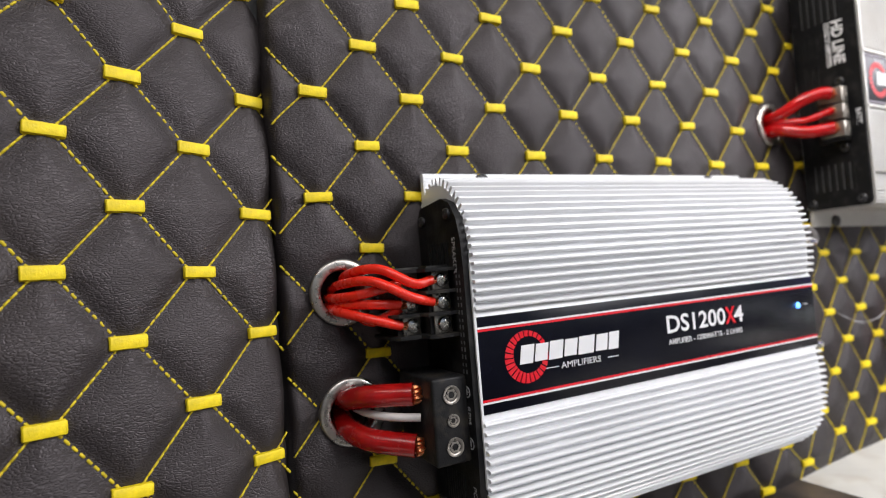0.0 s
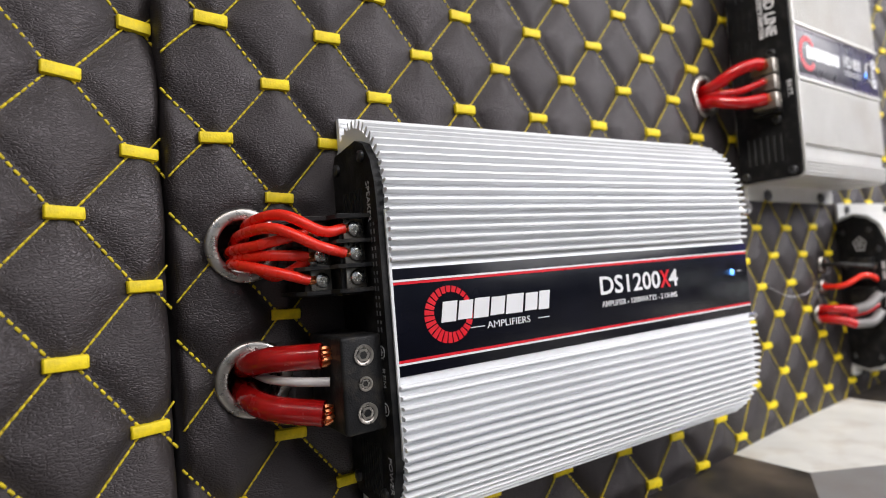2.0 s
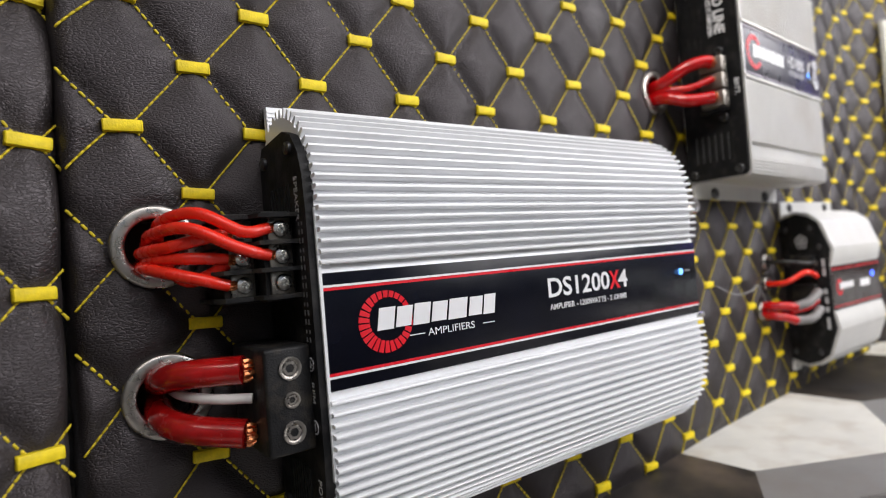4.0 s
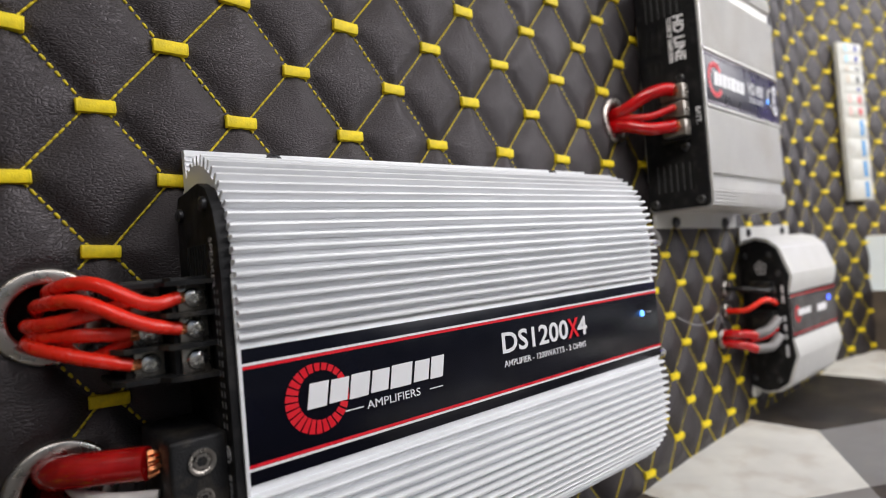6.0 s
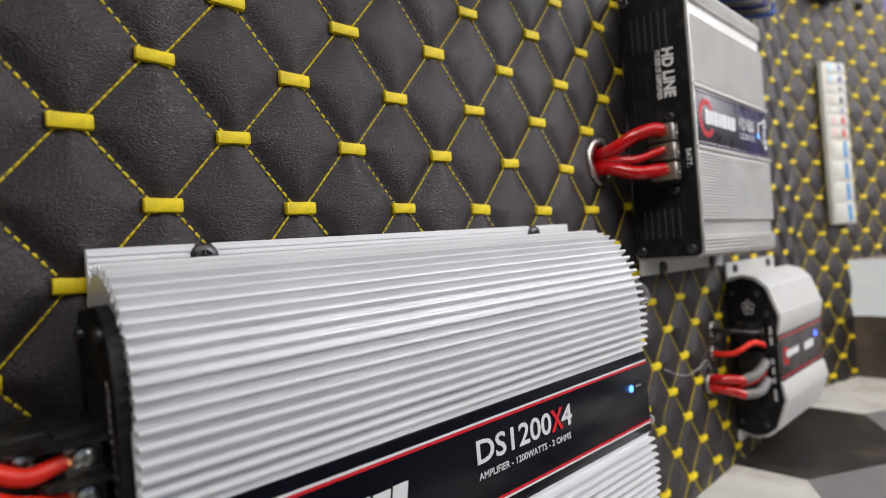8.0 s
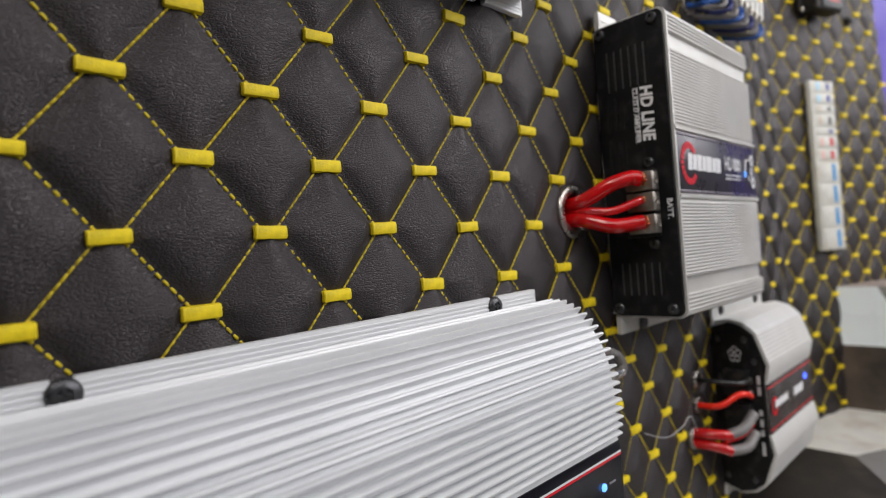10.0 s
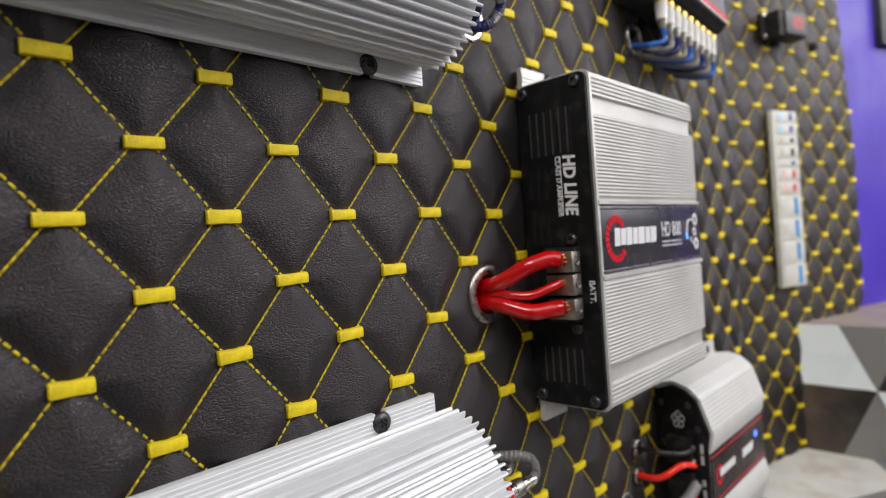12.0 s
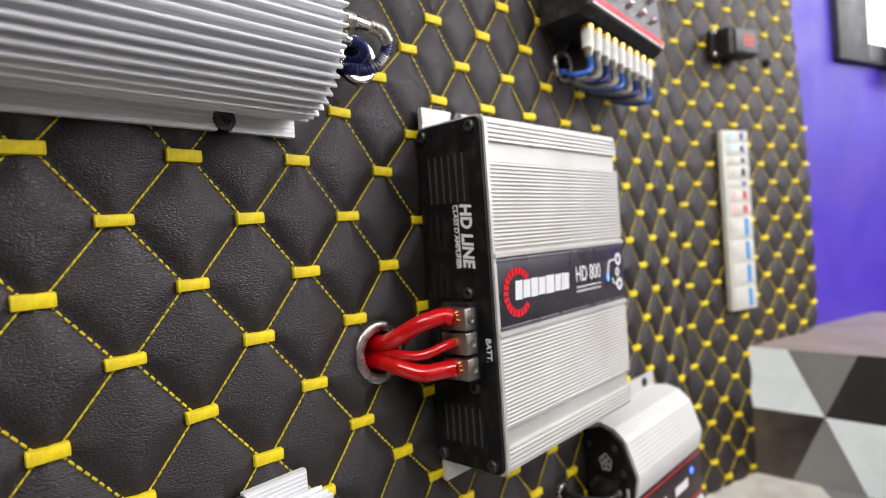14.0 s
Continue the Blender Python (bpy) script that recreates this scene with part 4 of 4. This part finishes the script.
# ---- small white amplifier ----
def small_amplifier(at):
    amp = thing("amplifier", at, "small white car amplifier with a brown label band and blue light", "amplifier", "car amplifiers")
    L = 0.117
    half = [(0.002, 0.058)] + fins([(0.006, 0.0605), (0.020, 0.0625), (0.032, 0.0600), (0.0405, 0.0545)], 0.0028, 0.0005, 0.6)
    half += fins([(0.0425, 0.0525), (0.0515, 0.0315)], 0.0026, 0.00015, 0.62)
    half += [(0.0518, 0.0305), (0.0490, 0.0200), (0.0475, 0.0178)]
    part("case", extrude(mirrored(half), 0.003, L), WHITECASE, amp, "white painted ribbed case", smooth=40)
    for s in (1, -1):
        part("mounting_lip", plate(rounded_rect(0.001, L, 0.056 if s > 0 else -0.0665, 0.0715 if s > 0 else -0.054, 0.002), -0.0065, -0.0040), WHITECASE, amp)
        for x in (0.018, 0.098):
            part("screw", screw_bm(0.0035, 0.0025), BLACKSCREW, amp, "black screw", at=pose(x, -0.0065, s * 0.0665), smooth=40)
    e = [(0.004, 0.0560), (0.020, 0.0600), (0.031, 0.0575), (0.0400, 0.0520), (0.0492, 0.0310), (0.0468, 0.0190)]
    part("end_plate", extrude(mirrored(e), 0, 0.0032), BLACKMETAL, amp, "black steel end plate")
    part("end_plate", extrude(mirrored(e), L, L + 0.002), BLACKMETAL, amp, "black steel end plate")
    yb = -0.0484
    part("label_band", box(0.003, L - 0.0005, yb, yb + 0.003, -0.0172, 0.0172), BROWNLABEL, amp, "glossy dark brown label band")
    for s in (1, -1):
        part("red_stripe", box(0.003, L - 0.0005, yb - 0.0002, yb + 0.001, s * 0.0145 - 0.0004, s * 0.0145 + 0.0004), RED, amp, smooth=None)
    ring_mark(amp, 0.016, yb - 0.0003, 0, 0.004, 0.0066, 14, RED)
    arc_word(amp, 0.016, yb - 0.0005, 0.001, (0.0045,) * 7, 0.0052, WHITE)
    part("print_bar", plate([(0.064, -0.003), (0.088, -0.003), (0.089, 0.003), (0.065, 0.003)], yb - 0.0003, yb), WHITE, amp, smooth=None)
    part("led", lathe([(0.0022, 0), (0.002, 0.0008), (0, 0.0012)], 14, "-y"), DEEPBLUELED, amp, "glowing blue power light", at=pose(0.0965, yb, 0.0060))
    # end plate: fan mark, screws, ports and print
    for k in range(5):
        a = 2 * math.pi * k / 5 + 0.3
        part("fan_mark", moved(lathe([(0.0016, 0), (0.0016, 0.0002), (0.0026, 0.0002), (0.0026, 0)], 14, "-x"), pose(0, -0.0240 + 0.0034 * math.cos(a), 0.0375 + 0.0034 * math.sin(a))), GREYPRINT, amp, smooth=None)
    for y, z in ((-0.0330, 0.0480), (-0.0095, 0.0480), (-0.0330, 0.0205), (-0.0095, 0.0205), (-0.0400, 0.0330), (-0.0330, -0.050), (-0.0095, -0.050)):
        part("end_screw", lathe([(0.0024, 0), (0.0023, 0.0012), (0.0012, 0.0016), (0, 0.001)], 12, "-x"), BLACKSCREW, amp, at=pose(0, y, z))
    for z, w in ((0.0205, 0.006), (0.0130, 0.006), (-0.0020, 0.004), (-0.0090, 0.005), (-0.0160, 0.004), (-0.0270, 0.009)):
        part("print_bar", box(-0.0003, 0, -0.0440, -0.0412, z - w / 2, z + w / 2), GREYPRINT, amp, smooth=None)
    part("speaker_terminal", box(-0.006, 0.001, -0.036, -0.014, 0.0095, 0.0270, 0.0006), BLACKPLASTIC, amp, "black terminal block")
    part("power_terminal", box(-0.006, 0.001, -0.036, -0.014, -0.0230, 0.0040, 0.0006), BLACKPLASTIC, amp, "black terminal block")
    for z in (0.0205, 0.0115, -0.0020, -0.0090, -0.0160):
        part("clamp_screw", screw_bm(0.0024, 0.0018), STEEL, amp, at=pose(-0.0028, -0.036, z), smooth=40)
    return amp


A3 = (0.3160, 0.006, 0.1085)
small_amplifier(pose(*A3, 0, -1.0, 0) @ Matrix.Diagonal((1.04, 0.90, 1.175, 1)))


# ---- grommets, cables ----
for (gx, gz), gr in zip(GROMMETS, RADII):
    bright = gz == 0.426
    grommet(gx, gz, gr, "bright metal cable grommet pressed into quilted leatherette" if bright else "nickel-plated cable grommet pressed into quilted leatherette", CHROME if bright else NICKEL)


def sheath(pts, r):
    """A bare metal sleeve over the bend of a signal cable."""
    o = Vector(pts[0])
    c = thing("cable_sleeve", pose(*pts[0]), "plated metal sleeve on a signal cable", "sleeve", "cable sleeves")
    part("coil", tube([Vector(p) - o for p in pts], r, 12, 12, 0.0003), STEEL, c)


def cable(name, pts, r, mat, label, group="", seg=12, n=10, ridges=0.0, copper=None):
    c = thing(name, pose(*pts[0]), label, "cable" if "cable" in name else "wire", group)
    o = Vector(pts[0])
    part("jacket", tube([Vector(p) - o for p in pts], r, seg, n, ridges), mat, c)
    if copper:
        a, b = Vector(copper[0]) - o, Vector(copper[1]) - o
        d = (b - a)
        s = d.orthogonal().normalized()
        u = d.normalized().cross(s)
        strands = []
        for k in range(14):
            an = 2.4 * k
            off = (s * math.cos(an) + u * math.sin(an)) * r * 0.72 * math.sqrt((k + 0.5) / 14)
            strands.append(tube([a + off - d * 0.1, (a + b) / 2 + off * 1.05, b + off * 0.8], r * 0.17, 5, 2))
        tagged(part("copper_end", join(*strands), COPPER, c, "bare copper strands"), kind="stuff")
    return c


# loudspeaker wires of the white finned amplifier
g1 = (-0.229, 0.0, 0.164)
W = "red loudspeaker wires"
wires = [
    [(g1[0] + 0.003, 0.012, 0.168), (g1[0] + 0.000, -0.012, 0.1730), (-0.2200, -0.031, 0.1745), (-0.2060, -0.0385, 0.1670), (-0.1965, -0.0378, 0.1682)],
    [(g1[0] - 0.002, 0.012, 0.166), (g1[0] - 0.003, -0.012, 0.1685), (-0.2230, -0.031, 0.1690), (-0.2080, -0.0390, 0.1610), (-0.1965, -0.0378, 0.1580)],
    [(g1[0] - 0.004, 0.012, 0.162), (g1[0] - 0.006, -0.008, 0.1620), (-0.2280, -0.022, 0.1630), (-0.2170, -0.0285, 0.1655), (-0.2095, -0.0290, 0.1675)],
    [(g1[0] - 0.003, 0.012, 0.160), (g1[0] - 0.004, -0.010, 0.1590), (-0.2250, -0.023, 0.1585), (-0.2160, -0.0285, 0.1580), (-0.2095, -0.0290, 0.1573)],
    [(g1[0] - 0.004, 0.012, 0.158), (g1[0] - 0.006, -0.010, 0.1560), (-0.2290, -0.022, 0.1535), (-0.2180, -0.0290, 0.1500), (-0.2095, -0.0290, 0.1475)],
    [(g1[0] + 0.004, 0.012, 0.160), (g1[0] + 0.004, -0.006, 0.1545), (-0.2210, -0.018, 0.1500), (-0.2150, -0.0245, 0.1520), (-0.2090, -0.0280, 0.1560)],
]
for w in wires:
    e = Vector(w[-1])
    cable("speaker_wire", w, 0.0023, REDWIRE, "red insulated loudspeaker wire clamped in a black terminal", W, copper=(e, e + Vector((0.004, 0.0008, 0))))

# power leads
g2 = (-0.228, 0.0, 0.106)
for z0, z1, zt in ((0.1105, 0.1155, 0.1160), (0.1015, 0.0955, 0.0925)):
    end = Vector((-0.2066, -0.0320, zt))
    cable("power_cable", [(g2[0] - 0.001, 0.014, z0), (g2[0] - 0.002, -0.006, (z0 + z1) / 2), (-0.2240, -0.0200, z1), tuple(end)], 0.0054, DARKCABLE,
          "thick glossy red power cable entering a black block", "power cables", 16, copper=(end, end + Vector((0.0030, 0.0, 0))))
cable("remote_wire", [(g2[0] + 0.003, 0.012, 0.107), (g2[0] + 0.004, -0.014, 0.1070), (-0.2160, -0.027, 0.1062), (-0.2040, -0.033, 0.1052)], 0.0019, WHITEWIRE, "white remote wire entering a black power block")

# battery leads of the grey amplifier
g3 = (0.1205, 0.0, 0.2725)
for k, (zt, r, m) in enumerate(((0.2890, 0.0046, REDCABLE), (0.2764, 0.0025, REDCABLE), (0.2630, 0.0046, REDCABLE))):
    end = Vector((0.1430, -0.0345, zt))
    off = (0.0055, 0.0, -0.0055)[k]
    cable("power_cable", [(g3[0], 0.014, g3[2] + off * 0.8), (g3[0] + 0.001, -0.006, g3[2] + off), (0.1290, -0.0220, (zt + g3[2] + off) / 2 + (0.003, -0.0035, -0.003)[k]), (0.1390, -0.0300, zt + (0.001, -0.002, -0.0005)[k]), tuple(end)], r, m,
          "glossy red battery cable clamped in a plated terminal" if k != 1 else "thin glossy red wire clamped in a plated terminal", "battery cables", 14, copper=(end, end + Vector((0.0042, 0, 0))))

# leads of the small amplifier
ex, ez = A3[0] - 0.006, A3[2]
small = [
    ("signal_wire", [(0.283, 0.010, 0.136), (0.285, -0.012, 0.1355), (0.297, -0.024, 0.1330), (ex, -0.027, ez + 0.0245)], 0.0020, BLACKWIRE, "thin black wire from a grommet to an amplifier"),
    ("speaker_wire", [(0.281, 0.010, 0.116), (0.283, -0.012, 0.1165), (0.293, -0.024, 0.1245), (0.303, -0.0275, 0.1235), (ex, -0.028, ez + 0.0120)], 0.0024, REDWIRE, "thin red wire from a grommet to an amplifier"),
    ("power_cable", [(0.269, 0.010, 0.0960), (0.273, -0.010, 0.0965), (0.284, -0.020, 0.0945)], 0.0040, REDCABLE, "thick red power cable"),
    ("power_cable", [(0.270, 0.010, 0.0880), (0.274, -0.010, 0.0870), (0.283, -0.020, 0.0825)], 0.0040, REDCABLE, "thick red power cable"),
    ("sleeved_cable", [(0.283, -0.019, 0.0948), (0.295, -0.026, 0.0985), (ex, -0.029, ez - 0.0020)], 0.0040, GREYWIRE, "power cable in grey heat-shrink sleeve"),
    ("sleeved_cable", [(0.282, -0.019, 0.0828), (0.295, -0.027, 0.0835), (ex, -0.029, ez - 0.0175)], 0.0040, GREYWIRE, "power cable in grey heat-shrink sleeve"),
    ("speaker_wire", [(0.281, -0.016, 0.0900), (0.295, -0.024, 0.0930), (ex, -0.027, ez - 0.0105)], 0.0024, REDCABLE, "red wire beside grey sleeved cables"),
    ("thin_wire", [(0.180, -0.004, 0.121), (0.205, -0.007, 0.112), (0.230, -0.007, 0.113), (0.247, -0.006, 0.1165), (0.266, -0.002, 0.100)], 0.0003, GREYPRINT, "thin pale wire lying on quilted leatherette"),
]
for nm, pts, r, m, lab in small:
    cable(nm, pts, r, m, lab)


# ---- signal plugs at the ends of the finned amplifiers ----
def rca_plug(at, label, band):
    p = thing("signal_plug", at, label, "plug", "signal plugs")
    part("shell", lathe([(0.0030, -0.016), (0.0046, -0.016), (0.0046, 0.006), (0.0042, 0.007), (0.0042, 0.014), (0.0036, 0.017), (0.0028, 0.024), (0.0022, 0.024)], 20, "x"), CHROME, p, "grey metal shell", smooth=30)
    part("band", lathe([(0.0047, 0.001), (0.0049, 0.0014), (0.0049, 0.0026), (0.0047, 0.003)], 20, "x"), band, p, "coloured band")
    for k in range(4):
        part("grip_ring", lathe([(0.0042, 0.0078 + 0.0014 * k), (0.0044, 0.0082 + 0.0014 * k), (0.0044, 0.0086 + 0.0014 * k), (0.0042, 0.0090 + 0.0014 * k)], 20, "x"), STEEL, p)
    return p


plugs = [((0.0850, -0.027, 0.4335), RED), ((0.0830, -0.012, 0.4310), WHITE)]
for (x, y, z), band in plugs:
    rca_plug(pose(x, y, z, 0, 2, 0), "metal signal plug in the end of an amplifier", band)
cable("signal_cable", [(0.1075, -0.027, 0.4328), (0.1150, -0.0268, 0.4320), (0.1205, -0.0245, 0.4280), (0.1200, -0.0205, 0.4215), (0.1150, -0.0160, 0.4165), (0.1100, -0.0090, 0.4175), (0.1130, 0.010, 0.4240)], 0.0031, BLUECABLE, "dark blue braided signal cable with a metal sheath", "signal cables", 12, 12, 0.0004)
cable("signal_cable", [(0.1055, -0.012, 0.4302), (0.1120, -0.0125, 0.4300), (0.1170, -0.0110, 0.4275), (0.1175, -0.0050, 0.4245), (0.1170, 0.010, 0.4270)], 0.0028, BLUECABLE, "dark blue braided signal cable with a metal sheath", "signal cables", 12, 10, 0.0004)
sheath([(0.1070, -0.027, 0.4330), (0.1150, -0.0268, 0.4320), (0.1200, -0.0250, 0.4290)], 0.0035)
sheath([(0.1215, -0.0222, 0.4245), (0.1190, -0.0190, 0.4195), (0.1160, -0.0168, 0.4172)], 0.0033)
# lower amplifier's plugs
for x, y, z, band in ((0.0870, -0.031, 0.1790, RED), (0.0850, -0.016, 0.1810, WHITE), (0.0835, -0.031, 0.1060, RED)):
    rca_plug(pose(x, y, z), "metal signal plug in the end of an amplifier", band)
cable("signal_cable", [(0.1095, -0.031, 0.1790), (0.1150, -0.0300, 0.1810), (0.1155, -0.0270, 0.1870), (0.1090, -0.0220, 0.1900), (0.1020, -0.008, 0.1880), (0.0990, 0.004, 0.1860)], 0.0027, GREYWIRE, "dark grey ridged signal cable", "signal cables", 10, 12, 0.0005)
cable("signal_cable", [(0.1075, -0.016, 0.1810), (0.1120, -0.0150, 0.1830), (0.1090, -0.0080, 0.1860), (0.1040, 0.006, 0.1850)], 0.0027, GREYWIRE, "dark grey ridged signal cable", "signal cables", 10, 12, 0.0005)


# ---- signal processor with its row of plugs ----
def processor():
    at = pose(0.292, 0.004, 0.4805, 0, 6, 0)
    p = thing("signal_processor", at, "black signal processor with a grey sloping control face and red stripe", "processor")
    W_, D = 0.118, 0.042
    prof = [(-0.003, 0.0), (-D * 0.86, 0.0), (-D, 0.004), (-D, 0.012), (0.012 - D, 0.115), (-0.003, 0.115)]
    part("body", extrude(prof, 0, W_), BLACKPLASTIC, p, "black plastic body", smooth=None)
    slope = math.degrees(math.atan2(0.012, 0.103))

    def face(bm):
        return moved(bm, pose(0, -D, 0.012, -slope, 0, 0))
    part("control_face", face(box(0.004, W_ - 0.001, -0.0012, 0.0005, -0.007, 0.100)), SILVERFACE, p, "grey metal control face", smooth=None)
    part("red_stripe", face(box(0.006, W_ - 0.002, -0.0016, -0.001, -0.0045, 0.0005)), REDINK, p, smooth=None)
    part("white_stripe", face(box(0.005, W_ - 0.0015, -0.0016, -0.001, -0.0063, -0.0050)), WHITE, p, smooth=None)
    for r in range(2):
        for k in range(5):
            part("knob", face(moved(lathe([(0.0032, 0), (0.003, 0.004), (0.0022, 0.005), (0, 0.005)], 14, "-y"), pose(0.021 + 0.0195 * k, -0.001, 0.012 + 0.018 * r))), CHROME, p, "small bright knob")
    part("dial", face(moved(lathe([(0.007, 0), (0.0065, 0.003), (0, 0.0035)], 20, "-y"), pose(0.085, -0.001, 0.055))), BLACKPLASTIC, p, "black dial")
    for k in range(9):
        x = 0.0200 + 0.01182 * k
        s = part("socket", moved(lathe([(0.0036, 0), (0.0036, -0.004), (0.003, -0.005), (0, -0.005)], 14), pose(x, -0.0300, 0.0005)), GOLD, p, "gold-rimmed socket")
    return at


processor()
for k in range(9):
    x, ztop = 0.3115 + 0.01175 * k, 0.4770 - 0.00125 * k
    p = thing("signal_plug", pose(x, -0.0260, ztop - 0.001), "white-topped metal signal plug hanging from a processor", "plug", "processor plugs")
    part("shell", lathe([(0.0042, 0.0), (0.0046, -0.001), (0.0046, -0.009), (0.0042, -0.010), (0.0044, -0.015), (0, -0.015)], 16), WHITEPLASTIC, p, "white plastic shell")
    part("contact_ring", lathe([(0.0040, 0.0012), (0.0049, 0.0008), (0.0049, -0.0022), (0.0046, -0.0024)], 16), GOLD, p, "gold contact ring")
    part("collar", lathe([(0.0040, -0.0145), (0.0036, -0.018), (0.0026, -0.022), (0, -0.022)], 16), STEEL, p, "grey metal collar")
    gx, gz = 0.323, 0.457
    b0 = ztop - 0.0235
    endx, endz = (gx - 0.004 + 0.002 * k, gz - 0.002) if k < 3 else (x - 0.011, b0 - 0.001)
    cable("signal_cable", [(x, -0.0260, b0 + 0.001), (x + 0.0005, -0.0270, b0 - 0.005), (x - 0.003, -0.0265, b0 - 0.0105 - 0.001 * (k % 2)), (x - 0.009, -0.018, b0 - 0.0115), (endx, -0.004, endz - 0.006), (endx, 0.010, endz)], 0.0024,
          (CLEARBLUE, GREYWIRE, BLUECABLE, GREYWIRE)[(k * 3) % 4], "blue and grey ridged signal cable looping back to the wall", "processor cables", 10, 10, 0.0003)


# ---- things on the angled panel ----
def on_panel(u, y, z):
    return PANEL @ pose(u, y, z)


def voltmeter():
    v = thing("voltmeter", on_panel(-0.007, 0, 0.511) @ Matrix.Diagonal((1.07, 1.07, 1.07, 1)), "black voltage display with dim red digits on a bracket", "voltmeter")
    part("case", box(0, 0.046, -0.024, -0.006, 0, 0.028, 0.0015), BLACKPLASTIC, v, "black plastic case")
    part("bezel", box(0.008, 0.0445, -0.0262, -0.0235, 0.002, 0.0265, 0.001), DARKTRIM, v, "smoked display window")
    for k in range(3):
        x = 0.021 + 0.0062 * k
        for a, b, c, d in ((0, 0.004, 0.0195, 0.0207), (0, 0.004, 0.0145, 0.0157), (0, 0.004, 0.0095, 0.0107), (0, 0.001, 0.0095, 0.0155), (0.003, 0.004, 0.0145, 0.0207)):
            part("digit_bar", box(x + a, x + b, -0.0265, -0.0260, c, d), REDLED, v, "dim red display segment", smooth=None)
    part("bracket", box(-0.008, 0.002, -0.010, -0.004, 0.001, 0.027, 0.001), BLACKPLASTIC, v, "black bracket")
    for z in (0.003, 0.025):
        part("screw", screw_bm(0.003, 0.002), CHROME, v, at=pose(-0.004, -0.010, z), smooth=40)
    k = thing("push_button", on_panel(0.094, 0, 0.515), "small dark push button set in quilted leatherette", "button")
    part("collar", lathe([(0.0055, 0), (0.005, 0.005), (0.0035, 0.006)], 18, "-y"), BLACKPLASTIC, k)
    part("cap", lathe([(0.0034, 0.004), (0.0034, 0.008), (0.002, 0.009), (0, 0.009)], 16, "-y"), DARKTRIM, k)


voltmeter()


def label_strip():
    s = thing("label_strip", on_panel(-0.0080, 0, 0.224) @ Matrix.Diagonal((1.22, 1, 1.012, 1)), "tall white strip of stuck labels with blue and red print", "label strip")
    part("backing", box(0, 0.036, -0.011, -0.004, 0, 0.203, 0.0008), WORNLABEL, s, "white plastic strip")
    tiles = [(0.000, 0.026, BLUEINK, None), (0.0265, 0.0525, BLUEINK, None), (0.053, 0.079, BLUEINK, None), (0.0795, 0.1055, BLUEINK, None),
             (0.106, 0.121, REDINK, PINKINK), (0.1215, 0.1365, REDINK, PINKINK), (0.137, 0.147, NAVYINK, None), (0.1475, 0.1625, BLACKWIRE, TANINK), (0.163, 0.174, BLACKWIRE, TANINK), (0.1745, 0.188, NAVYINK, CYANINK), (0.1885, 0.2025, NAVYINK, CYANINK)]
    for z0, z1, ink, side in tiles:
        t = part("label", box(0.004, 0.0355, -0.0118, -0.0108, z0 + 0.0005, z1, 0.0002), WORNLABEL, s, "white printed label")
        part("print_bar", box(0.0235, 0.0285, -0.0121, -0.0116, z0 + 0.0035, z1 - 0.0025), ink, t, smooth=None)
        if side:
            part("print_bar", box(0.0085, 0.0125, -0.0121, -0.0116, z0 + 0.003, z1 - 0.002), side, t, smooth=None)
        else:
            part("print_bar", box(0.0095, 0.0105, -0.0121, -0.0116, z0 + 0.006, z1 - 0.005), GREYPRINT, t, smooth=None)


label_strip()
